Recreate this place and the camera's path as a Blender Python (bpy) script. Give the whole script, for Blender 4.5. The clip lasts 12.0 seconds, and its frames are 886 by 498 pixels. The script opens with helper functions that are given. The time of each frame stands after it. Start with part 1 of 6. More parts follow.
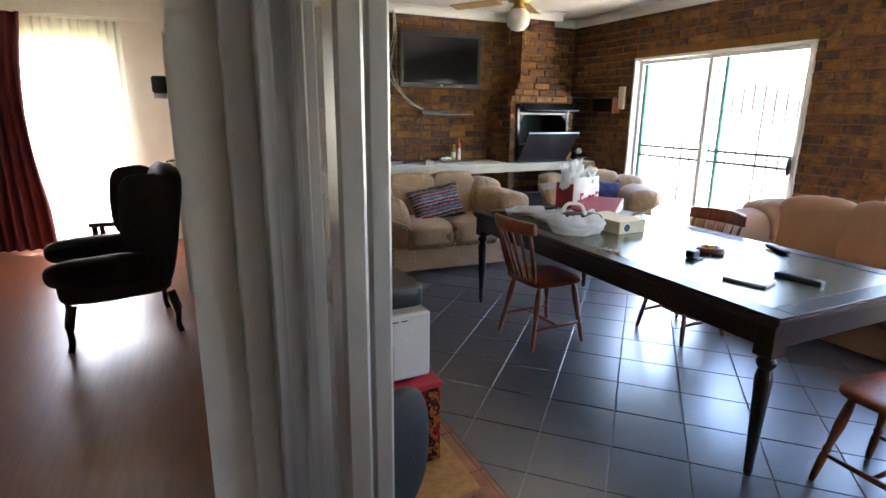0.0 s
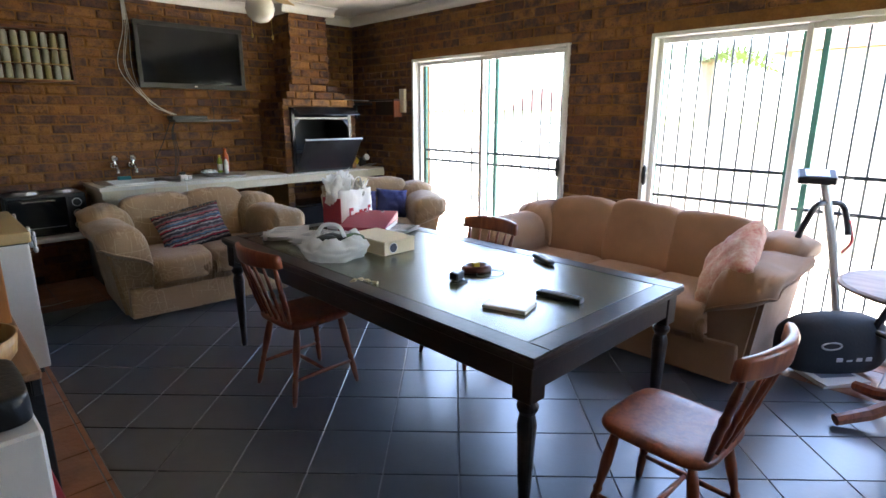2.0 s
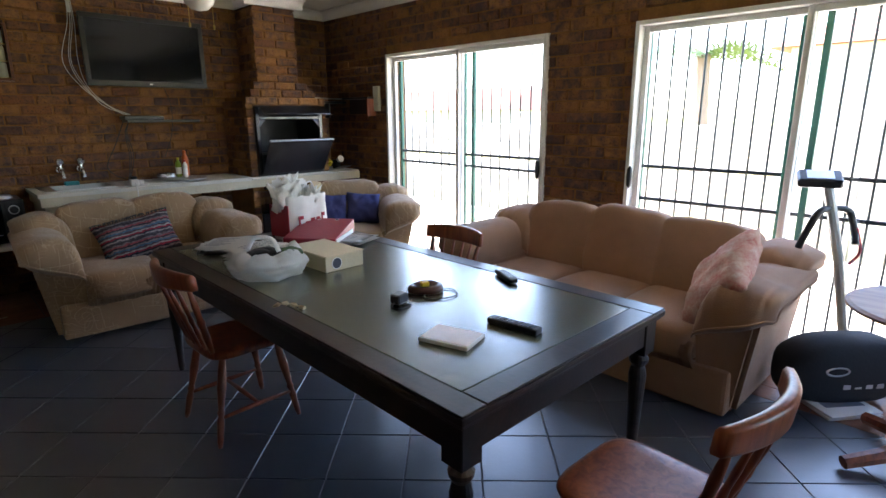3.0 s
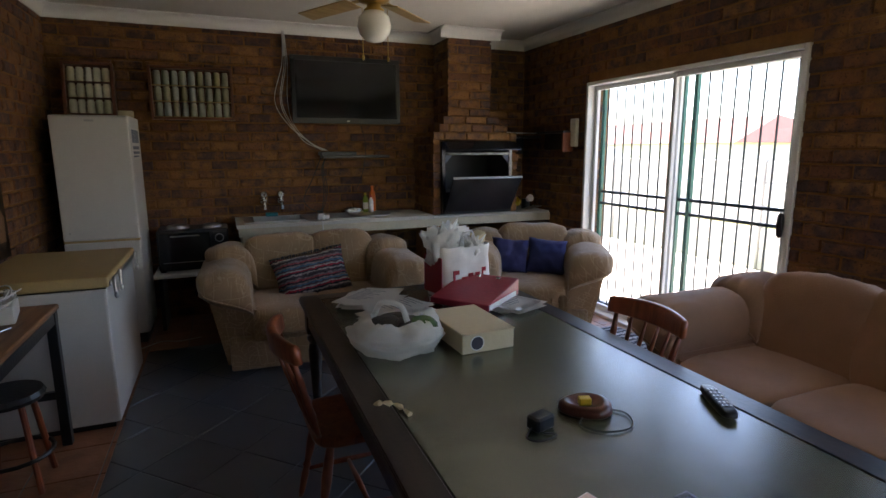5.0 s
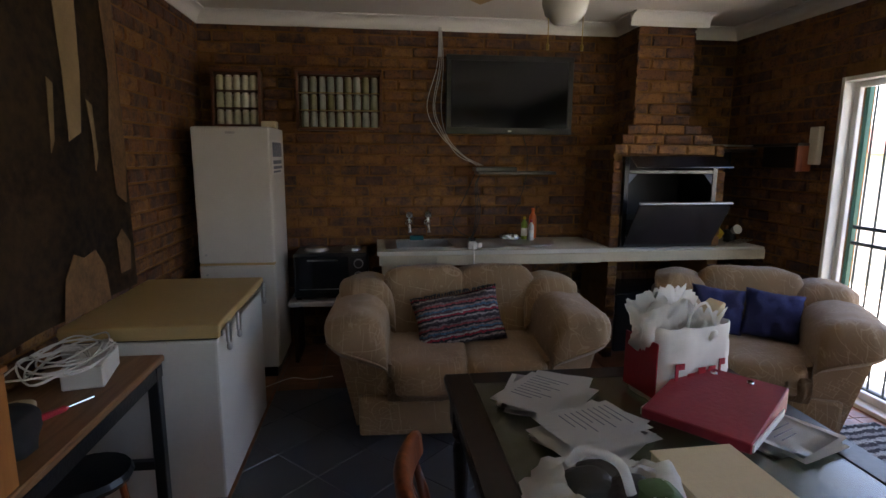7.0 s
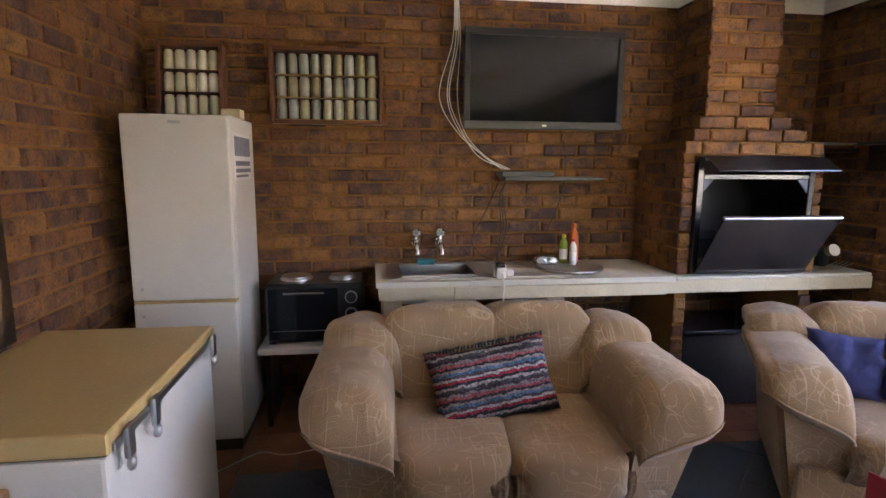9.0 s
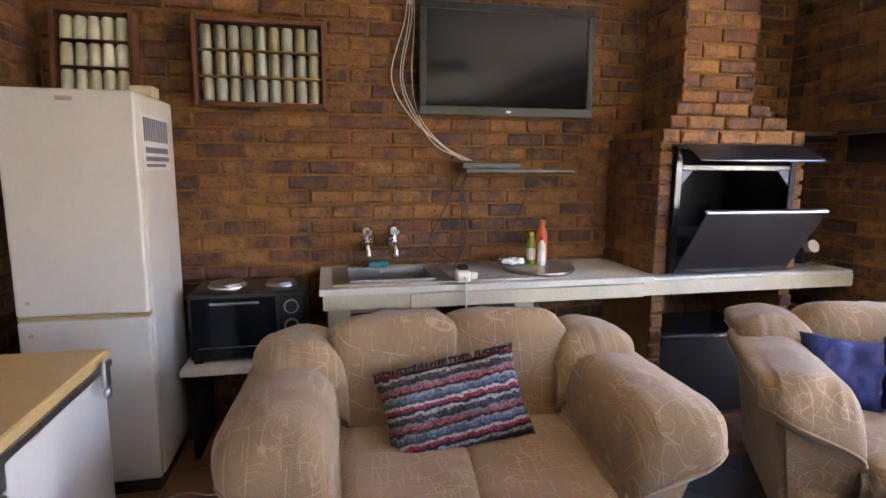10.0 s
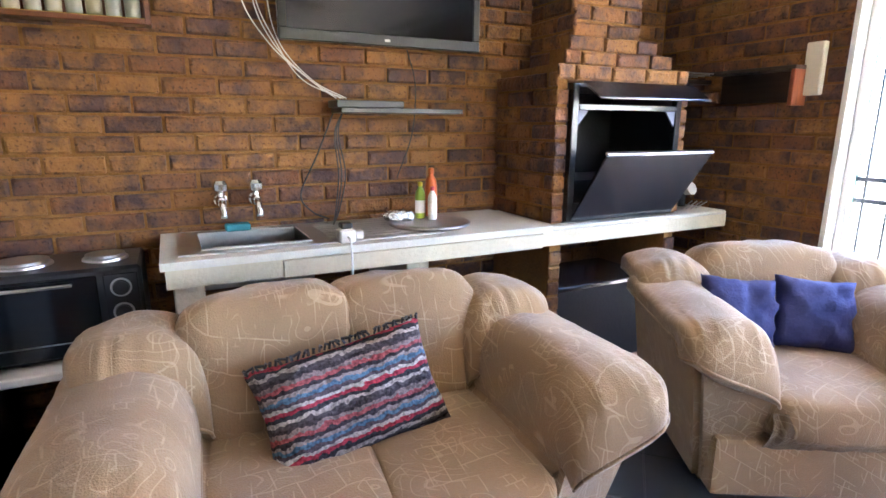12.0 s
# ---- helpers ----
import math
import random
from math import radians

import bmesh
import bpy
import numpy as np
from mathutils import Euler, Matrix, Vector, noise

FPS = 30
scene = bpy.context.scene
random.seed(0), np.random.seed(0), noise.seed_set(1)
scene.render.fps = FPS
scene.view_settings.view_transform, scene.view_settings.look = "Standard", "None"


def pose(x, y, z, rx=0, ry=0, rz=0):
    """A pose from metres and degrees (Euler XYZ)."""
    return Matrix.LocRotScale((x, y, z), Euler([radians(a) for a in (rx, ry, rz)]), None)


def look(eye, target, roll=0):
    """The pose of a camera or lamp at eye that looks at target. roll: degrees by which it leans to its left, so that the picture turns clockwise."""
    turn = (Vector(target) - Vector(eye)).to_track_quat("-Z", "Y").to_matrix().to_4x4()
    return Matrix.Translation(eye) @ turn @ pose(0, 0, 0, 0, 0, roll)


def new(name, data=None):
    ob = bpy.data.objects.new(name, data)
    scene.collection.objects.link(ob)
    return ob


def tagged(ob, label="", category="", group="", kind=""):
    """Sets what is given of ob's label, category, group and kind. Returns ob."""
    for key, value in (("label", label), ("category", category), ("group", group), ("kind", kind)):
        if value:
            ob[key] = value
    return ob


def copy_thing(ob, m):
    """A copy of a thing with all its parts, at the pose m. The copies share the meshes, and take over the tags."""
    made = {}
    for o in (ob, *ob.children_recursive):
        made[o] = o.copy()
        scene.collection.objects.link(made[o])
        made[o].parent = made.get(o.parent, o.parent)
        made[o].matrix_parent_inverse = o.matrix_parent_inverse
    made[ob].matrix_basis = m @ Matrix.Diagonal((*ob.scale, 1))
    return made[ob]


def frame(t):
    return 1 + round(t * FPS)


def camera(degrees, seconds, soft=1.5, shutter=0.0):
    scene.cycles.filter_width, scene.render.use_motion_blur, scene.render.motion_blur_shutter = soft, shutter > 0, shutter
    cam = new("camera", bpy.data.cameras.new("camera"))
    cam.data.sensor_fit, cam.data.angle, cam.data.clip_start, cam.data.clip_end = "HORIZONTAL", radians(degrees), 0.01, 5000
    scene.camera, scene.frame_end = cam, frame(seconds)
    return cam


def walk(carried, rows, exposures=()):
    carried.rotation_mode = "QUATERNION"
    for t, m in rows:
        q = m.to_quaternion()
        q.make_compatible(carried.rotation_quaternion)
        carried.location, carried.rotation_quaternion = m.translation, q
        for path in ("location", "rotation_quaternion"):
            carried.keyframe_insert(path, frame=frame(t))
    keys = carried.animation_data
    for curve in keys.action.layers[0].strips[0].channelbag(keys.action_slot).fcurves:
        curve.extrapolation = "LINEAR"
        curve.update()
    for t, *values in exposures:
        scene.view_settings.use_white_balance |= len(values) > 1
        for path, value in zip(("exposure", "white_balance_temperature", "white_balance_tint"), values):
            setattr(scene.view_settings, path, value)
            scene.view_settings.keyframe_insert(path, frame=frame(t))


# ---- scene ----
cam = camera(78.5, 12.0)
PATH = [
    (0, (-0.013, -0.024, 1.509), (0.812, 1.73, 1.014), 0.7),
    (0.5, (0.076, 0.103, 1.544), (1.114, 1.74, 1.052), 0.5),
    (1, (0.219, 0.184, 1.537), (1.438, 1.693, 1.053), 0.5),
    (1.5, (0.433, 0.214, 1.527), (1.738, 1.651, 1.046), 0.4),
    (2, (0.647, 0.223, 1.52), (1.994, 1.622, 1.041), 0.1),
    (2.5, (0.897, 0.288, 1.474), (2.267, 1.665, 0.998), 0.1),
    (2.7, (0.98, 0.308, 1.482), (2.347, 1.687, 1.003), -0.0),
    (4.3, (1.518, 0.507, 1.533), (2.502, 2.206, 1.153), -0.5),
    (4.5, (1.564, 0.579, 1.531), (2.464, 2.326, 1.161), -0.4),
    (5, (1.652, 0.771, 1.526), (2.388, 2.596, 1.165), -0.2),
    (5.5, (1.7, 0.955, 1.529), (2.296, 2.83, 1.17), -0.2),
    (6, (1.751, 1.192, 1.529), (2.195, 3.11, 1.173), -0.1),
    (6.5, (1.775, 1.437, 1.558), (2.078, 3.383, 1.21), 0.0),
    (7, (1.735, 1.679, 1.596), (1.976, 3.636, 1.258), 0.3),
    (9, (1.711, 2.666, 1.537), (1.974, 4.626, 1.236), 0.3),
    (9.5, (1.728, 2.858, 1.504), (2.044, 4.811, 1.209), 0.3),
    (10, (1.784, 3.028, 1.479), (2.196, 4.963, 1.182), 0.3),
    (10.5, (1.832, 3.17, 1.452), (2.354, 5.078, 1.158), 0.2),
    (11, (1.836, 3.302, 1.438), (2.49, 5.167, 1.135), 0.2),
    (11.5, (1.821, 3.387, 1.414), (2.592, 5.198, 1.058), 0.2),
    (12, (1.805, 3.445, 1.397), (2.676, 5.189, 0.95), 0.2),
]
walk(cam, [(t, look(eye, target, roll)) for t, eye, target, roll in PATH], [
    (0, 5.05, 6450, 15), (2.5, 4.45, 6450, 15), (4.4, 3.4, 6550, 17), (6.0, 3.25, 6650, 18), (7.0, 3.3, 6750, 20),
    (9.0, 4.95, 6850, 27), (10.5, 5.5, 6550, 25), (11.5, 5.95, 6300, 23), (12.0, 6.1, 6150, 22)])

# ---- world, sun, exposure ----
world = bpy.data.worlds.new("sky")
scene.world = world
world.use_nodes = True
wn = world.node_tree
sky = wn.nodes.new("ShaderNodeTexSky")
sky.sky_type = 'NISHITA'
sky.sun_disc = False
sky.sun_elevation = radians(58)
sky.sun_rotation = radians(350)
wn.nodes["Background"].inputs[1].default_value = 0.15
wn.links.new(sky.outputs[0], wn.nodes["Background"].inputs[0])
sun_data = bpy.data.lights.new("sun", 'SUN')
sun_data.energy = 5.0
sun_data.angle = radians(0.5)
sun_data.color = (1.0, 0.95, 0.87)
sun = new("sun", sun_data)
sun.matrix_world = look((-0.9, 5.2, 8.0), (0, 0, 0))

# ---- materials ----
def mat(name, color, rough=0.5, metal=0.0, var=0.25, scale=6.0, bump=0.15, fine=60.0, spec=0.5, second=None):
    """Plain painted or natural surface: base colour with two scales of variation, and fine relief."""
    m = bpy.data.materials.new(name)
    m.use_nodes = True
    nt = m.node_tree
    b = nt.nodes["Principled BSDF"]
    b.inputs["Metallic"].default_value = metal
    b.inputs["Specular IOR Level"].default_value = spec
    pos = nt.nodes.new("ShaderNodeNewGeometry")
    n1 = nt.nodes.new("ShaderNodeTexNoise")
    n1.inputs["Scale"].default_value = scale
    n1.inputs["Detail"].default_value = 5
    n2 = nt.nodes.new("ShaderNodeTexNoise")
    n2.inputs["Scale"].default_value = fine
    n2.inputs["Detail"].default_value = 3
    for n in (n1, n2):
        nt.links.new(pos.outputs["Position"], n.inputs["Vector"])
    ramp = nt.nodes.new("ShaderNodeValToRGB")
    c2 = second or tuple(c * (1 - var) for c in color)
    ramp.color_ramp.elements[0].position, ramp.color_ramp.elements[1].position = 0.3, 0.7
    ramp.color_ramp.elements[0].color = (*c2, 1)
    ramp.color_ramp.elements[1].color = (*color, 1)
    mix = nt.nodes.new("ShaderNodeMath")
    mix.operation = 'MULTIPLY_ADD'
    mix.inputs[1].default_value = 0.35
    nt.links.new(n2.outputs["Fac"], mix.inputs[0])
    sub = nt.nodes.new("ShaderNodeMath")
    sub.operation = 'MULTIPLY'
    sub.inputs[1].default_value = 0.65
    nt.links.new(n1.outputs["Fac"], sub.inputs[0])
    nt.links.new(sub.outputs[0], mix.inputs[2])
    nt.links.new(mix.outputs[0], ramp.inputs["Fac"])
    nt.links.new(ramp.outputs["Color"], b.inputs["Base Color"])
    rr = nt.nodes.new("ShaderNodeMapRange")
    rr.inputs["To Min"].default_value = max(0.03, rough - 0.025)
    rr.inputs["To Max"].default_value = min(1.0, rough + 0.025)
    nt.links.new(n1.outputs["Fac"], rr.inputs["Value"])
    nt.links.new(rr.outputs[0], b.inputs["Roughness"])
    if bump:
        bp = nt.nodes.new("ShaderNodeBump")
        bp.inputs["Strength"].default_value = bump
        bp.inputs["Distance"].default_value = 0.01
        nt.links.new(n2.outputs["Fac"], bp.inputs["Height"])
        nt.links.new(bp.outputs[0], b.inputs["Normal"])
    return m


def brick_mat(name, island):
    """Face brick: ochre body with brown and purple-black fired patches, differing brick by brick."""
    m = mat(name, (0.40, 0.20, 0.07), 0.75, bump=1.0, fine=38.0)
    nt = m.node_tree
    b = nt.nodes["Principled BSDF"]
    pos = nt.nodes.new("ShaderNodeNewGeometry")
    if island:
        rnd = pos.outputs["Random Per Island"]
    else:
        rnd = nt.nodes.new("ShaderNodeObjectInfo").outputs["Random"]
    tone = nt.nodes.new("ShaderNodeValToRGB")
    e = tone.color_ramp.elements
    e[0].color, e[1].color = (0.25, 0.111, 0.027, 1), (0.15, 0.057, 0.021, 1)
    for p, c in ((0.25, (0.20, 0.084, 0.024, 1)), (0.5, (0.27, 0.126, 0.031, 1)), (0.75, (0.18, 0.071, 0.022, 1))):
        e.new(p).color = c
    nt.links.new(rnd, tone.inputs["Fac"])
    n = nt.nodes.new("ShaderNodeTexNoise")
    n.inputs["Scale"].default_value = 10.0
    n.inputs["Detail"].default_value = 6
    n.inputs["Roughness"].default_value = 0.6
    nt.links.new(pos.outputs["Position"], n.inputs["Vector"])
    # bricks with a high draw are burnt over more of their face
    burnt = nt.nodes.new("ShaderNodeMath")
    burnt.operation = 'MULTIPLY_ADD'
    burnt.inputs[1].default_value = 0.20
    wob = nt.nodes.new("ShaderNodeMath")
    wob.operation = 'MULTIPLY'
    wob.inputs[1].default_value = 7.31
    frac = nt.nodes.new("ShaderNodeMath")
    frac.operation = 'FRACT'
    nt.links.new(rnd, wob.inputs[0])
    nt.links.new(wob.outputs[0], frac.inputs[0])
    nt.links.new(frac.outputs[0], burnt.inputs[0])
    nt.links.new(n.outputs["Fac"], burnt.inputs[2])
    br = nt.nodes.new("ShaderNodeValToRGB")
    br.color_ramp.elements[0].position, br.color_ramp.elements[1].position = 0.50, 0.74
    nt.links.new(burnt.outputs[0], br.inputs["Fac"])
    mix = nt.nodes.new("ShaderNodeMix")
    mix.data_type = 'RGBA'
    nt.links.new(br.outputs["Color"], mix.inputs["Factor"])
    nt.links.new(tone.outputs["Color"], mix.inputs["A"])
    mix.inputs["B"].default_value = (0.070, 0.034, 0.030, 1)
    # fine pits without relief: their shade is multiplied into the colour
    v = nt.nodes.new("ShaderNodeTexNoise")
    v.inputs["Scale"].default_value = 70.0
    v.inputs["Detail"].default_value = 2
    nt.links.new(pos.outputs["Position"], v.inputs["Vector"])
    pr = nt.nodes.new("ShaderNodeValToRGB")
    pr.color_ramp.elements[0].position, pr.color_ramp.elements[1].position = 0.30, 0.42
    pr.color_ramp.elements[0].color = (0.45, 0.4, 0.4, 1)
    nt.links.new(v.outputs["Fac"], pr.inputs["Fac"])
    mul = nt.nodes.new("ShaderNodeMix")
    mul.data_type, mul.blend_type = 'RGBA', 'MULTIPLY'
    mul.inputs["Factor"].default_value = 1.0
    nt.links.new(mix.outputs["Result"], mul.inputs["A"])
    nt.links.new(pr.outputs["Color"], mul.inputs["B"])
    nt.links.new(mul.outputs["Result"], b.inputs["Base Color"])
    return m


def piece_mat(name, colors, rough, fine=40.0, bump=0.25, spec=0.5, contrast=0.35):
    """Tiles and other pieces that differ one by one."""
    m = mat(name, colors[0], rough, bump=bump, fine=fine, spec=spec)
    nt = m.node_tree
    b = nt.nodes["Principled BSDF"]
    info = nt.nodes.new("ShaderNodeObjectInfo")
    tone = nt.nodes.new("ShaderNodeValToRGB")
    e = tone.color_ramp.elements
    e[0].color, e[1].color = (*colors[0], 1), (*colors[-1], 1)
    for i, c in enumerate(colors[1:-1]):
        e.new((i + 1) / (len(colors) - 1)).color = (*c, 1)
    nt.links.new(info.outputs["Random"], tone.inputs["Fac"])
    g = nt.nodes.new("ShaderNodeNewGeometry")
    n = nt.nodes.new("ShaderNodeTexNoise")
    n.inputs["Scale"].default_value = 7.0
    n.inputs["Detail"].default_value = 7
    nt.links.new(g.outputs["Position"], n.inputs["Vector"])
    r2 = nt.nodes.new("ShaderNodeValToRGB")
    r2.color_ramp.elements[0].position, r2.color_ramp.elements[1].position = 0.3, 0.7
    r2.color_ramp.elements[0].color, r2.color_ramp.elements[1].color = (1 - contrast, 1 - contrast, 1 - contrast, 1), (1.0 + contrast * 0.4, 1.0 + contrast * 0.4, 1.0 + contrast * 0.4, 1)
    nt.links.new(n.outputs["Fac"], r2.inputs["Fac"])
    mul = nt.nodes.new("ShaderNodeMix")
    mul.data_type, mul.blend_type = 'RGBA', 'MULTIPLY'
    mul.inputs["Factor"].default_value = 1.0
    nt.links.new(tone.outputs["Color"], mul.inputs["A"])
    nt.links.new(r2.outputs["Color"], mul.inputs["B"])
    nt.links.new(mul.outputs["Result"], b.inputs["Base Color"])
    return m


def wood_mat(name, light, dark, rough=0.3, axis=1):
    m = mat(name, light, rough, bump=0.05)
    nt = m.node_tree
    b = nt.nodes["Principled BSDF"]
    tc = nt.nodes.new("ShaderNodeTexCoord")
    mp = nt.nodes.new("ShaderNodeMapping")
    sc = [14.0, 14.0, 14.0]
    sc[axis] = 1.2
    mp.inputs["Scale"].default_value = sc
    nt.links.new(tc.outputs["Object"], mp.inputs["Vector"])
    n = nt.nodes.new("ShaderNodeTexNoise")
    n.inputs["Scale"].default_value = 2.5
    n.inputs["Detail"].default_value = 6
    n.inputs["Distortion"].default_value = 0.8
    nt.links.new(mp.outputs[0], n.inputs["Vector"])
    r = nt.nodes.new("ShaderNodeValToRGB")
    r.color_ramp.elements[0].position, r.color_ramp.elements[1].position = 0.32, 0.68
    r.color_ramp.elements[0].color, r.color_ramp.elements[1].color = (*dark, 1), (*light, 1)
    nt.links.new(n.outputs["Fac"], r.inputs["Fac"])
    nt.links.new(r.outputs["Color"], b.inputs["Base Color"])
    return m


def fabric_mat(name, base, line, pattern=True):
    """Upholstery: a woven ground with paler drawn squares and leaf shapes."""
    m = mat(name, base, 0.9, bump=0.35, fine=220.0, spec=0.2)
    nt = m.node_tree
    b = nt.nodes["Principled BSDF"]
    b.inputs["Sheen Weight"].default_value = 0.25
    if not pattern:
        return m
    g = nt.nodes.new("ShaderNodeNewGeometry")
    old = b.inputs["Base Color"].links[0].from_socket
    last = old
    sep = nt.nodes.new("ShaderNodeSeparateXYZ")
    nt.links.new(g.outputs["Position"], sep.inputs[0])
    fall = nt.nodes.new("ShaderNodeMath")
    fall.operation = 'SUBTRACT'
    nt.links.new(sep.outputs["Z"], fall.inputs[0])
    nt.links.new(sep.outputs["Y"], fall.inputs[1])
    flat = nt.nodes.new("ShaderNodeCombineXYZ")
    nt.links.new(sep.outputs["X"], flat.inputs["X"])
    nt.links.new(fall.outputs[0], flat.inputs["Y"])

    def gated(fac, scale, lo, amount):
        """Lay pale lines where fac is 1, in patches only."""
        nonlocal last
        gate = nt.nodes.new("ShaderNodeTexNoise")
        gate.inputs["Scale"].default_value = scale
        nt.links.new(g.outputs["Position"], gate.inputs["Vector"])
        gr = nt.nodes.new("ShaderNodeValToRGB")
        gr.color_ramp.elements[0].position, gr.color_ramp.elements[1].position = lo, lo + 0.05
        nt.links.new(gate.outputs["Fac"], gr.inputs["Fac"])
        f = nt.nodes.new("ShaderNodeMath")
        f.operation = 'MULTIPLY'
        nt.links.new(fac, f.inputs[0])
        nt.links.new(gr.outputs["Color"], f.inputs[1])
        h = nt.nodes.new("ShaderNodeMath")
        h.operation = 'MULTIPLY'
        h.inputs[1].default_value = amount
        nt.links.new(f.outputs[0], h.inputs[0])
        mx = nt.nodes.new("ShaderNodeMix")
        mx.data_type = 'RGBA'
        nt.links.new(h.outputs[0], mx.inputs["Factor"])
        nt.links.new(last, mx.inputs["A"])
        mx.inputs["B"].default_value = (*line, 1)
        last = mx.outputs["Result"]

    for w, hh, turn, lo, sc in ((0.105, 0.085, 0.12, 0.47, 5.0), (0.05, 0.16, -0.1, 0.53, 6.5), (0.026, 0.03, 0.05, 0.60, 8.0)):
        mp = nt.nodes.new("ShaderNodeMapping")
        mp.inputs["Rotation"].default_value = (0, 0, turn)
        nt.links.new(flat.outputs[0], mp.inputs["Vector"])
        bt = nt.nodes.new("ShaderNodeTexBrick")
        bt.inputs["Scale"].default_value = 1.0
        bt.inputs["Brick Width"].default_value = w
        bt.inputs["Row Height"].default_value = hh
        bt.inputs["Mortar Size"].default_value = 0.0022
        bt.inputs["Mortar Smooth"].default_value = 0.3
        nt.links.new(mp.outputs[0], bt.inputs["Vector"])
        gated(bt.outputs["Fac"], sc, lo, 0.42)
    for sc, lo in ((9.0, 0.50), (6.0, 0.54)):
        cn = nt.nodes.new("ShaderNodeTexNoise")
        cn.inputs["Scale"].default_value = sc
        cn.inputs["Detail"].default_value = 0.5
        nt.links.new(g.outputs["Position"], cn.inputs["Vector"])
        mu = nt.nodes.new("ShaderNodeMath")
        mu.operation = 'MULTIPLY'
        mu.inputs[1].default_value = 9.0
        nt.links.new(cn.outputs["Fac"], mu.inputs[0])
        fr = nt.nodes.new("ShaderNodeMath")
        fr.operation = 'FRACT'
        nt.links.new(mu.outputs[0], fr.inputs[0])
        ls = nt.nodes.new("ShaderNodeMath")
        ls.operation = 'LESS_THAN'
        ls.inputs[1].default_value = 0.12
        nt.links.new(fr.outputs[0], ls.inputs[0])
        gated(ls.outputs[0], sc * 0.7, lo, 0.32)
    nt.links.new(last, b.inputs["Base Color"])
    return m


def stripe_mat(name, colors, freq, axis, wobble=0.15):
    """Rag-woven or striped cloth: bands along one local axis, with uneven edges."""
    m = mat(name, colors[0], 0.95, bump=0.8, fine=120.0, spec=0.1)
    nt = m.node_tree
    b = nt.nodes["Principled BSDF"]
    tc = nt.nodes.new("ShaderNodeTexCoord")
    sp = nt.nodes.new("ShaderNodeSeparateXYZ")
    nt.links.new(tc.outputs["Object"], sp.inputs[0])
    n = nt.nodes.new("ShaderNodeTexNoise")
    n.inputs["Scale"].default_value = 34.0
    nt.links.new(tc.outputs["Object"], n.inputs["Vector"])
    a = nt.nodes.new("ShaderNodeMath")
    a.operation = 'MULTIPLY_ADD'
    a.inputs[1].default_value = freq
    nt.links.new(sp.outputs[axis], a.inputs[0])
    w = nt.nodes.new("ShaderNodeMath")
    w.operation = 'MULTIPLY'
    w.inputs[1].default_value = wobble
    nt.links.new(n.outputs["Fac"], w.inputs[0])
    nt.links.new(w.outputs[0], a.inputs[2])
    fr = nt.nodes.new("ShaderNodeMath")
    fr.operation = 'FRACT'
    nt.links.new(a.outputs[0], fr.inputs[0])
    r = nt.nodes.new("ShaderNodeValToRGB")
    r.color_ramp.interpolation = 'CONSTANT'
    e = r.color_ramp.elements
    e[0].color = (*colors[0], 1)
    e[1].position = 1 - 1 / len(colors)
    e[1].color = (*colors[-1], 1)
    for i, c in enumerate(colors[1:-1]):
        e.new((i + 1) / len(colors)).color = (*c, 1)
    nt.links.new(fr.outputs[0], r.inputs["Fac"])
    fl = nt.nodes.new("ShaderNodeTexNoise")
    fl.inputs["Scale"].default_value = 90.0
    nt.links.new(tc.outputs["Object"], fl.inputs["Vector"])
    r2 = nt.nodes.new("ShaderNodeValToRGB")
    r2.color_ramp.elements[0].position, r2.color_ramp.elements[1].position = 0.35, 0.6
    r2.color_ramp.elements[0].color = (0.45, 0.45, 0.45, 1)
    nt.links.new(fl.outputs["Fac"], r2.inputs["Fac"])
    mul = nt.nodes.new("ShaderNodeMix")
    mul.data_type, mul.blend_type = 'RGBA', 'MULTIPLY'
    mul.inputs["Factor"].default_value = 1.0
    nt.links.new(r.outputs["Color"], mul.inputs["A"])
    nt.links.new(r2.outputs["Color"], mul.inputs["B"])
    nt.links.new(mul.outputs["Result"], b.inputs["Base Color"])
    return m


def glass_mat(name, tint=(1, 1, 1), rough=0.0):
    m = bpy.data.materials.new(name)
    m.use_nodes = True
    nt = m.node_tree
    nt.nodes.remove(nt.nodes["Principled BSDF"])
    tr = nt.nodes.new("ShaderNodeBsdfTransparent")
    tr.inputs[0].default_value = (*tint, 1)
    gl = nt.nodes.new("ShaderNodeBsdfGlossy")
    gl.inputs["Roughness"].default_value = rough
    lw = nt.nodes.new("ShaderNodeLayerWeight")
    lw.inputs["Blend"].default_value = 0.5
    pw = nt.nodes.new("ShaderNodeMath")
    pw.operation = 'POWER'
    pw.inputs[1].default_value = 4.0
    nt.links.new(lw.outputs["Facing"], pw.inputs[0])
    fr = nt.nodes.new("ShaderNodeMath")
    fr.operation = 'MULTIPLY_ADD'
    fr.inputs[1].default_value, fr.inputs[2].default_value = 0.6, 0.03
    nt.links.new(pw.outputs[0], fr.inputs[0])
    mx = nt.nodes.new("ShaderNodeMixShader")
    nt.links.new(fr.outputs[0], mx.inputs[0])
    nt.links.new(tr.outputs[0], mx.inputs[1])
    nt.links.new(gl.outputs[0], mx.inputs[2])
    nt.links.new(mx.outputs[0], nt.nodes["Material Output"].inputs[0])
    return m


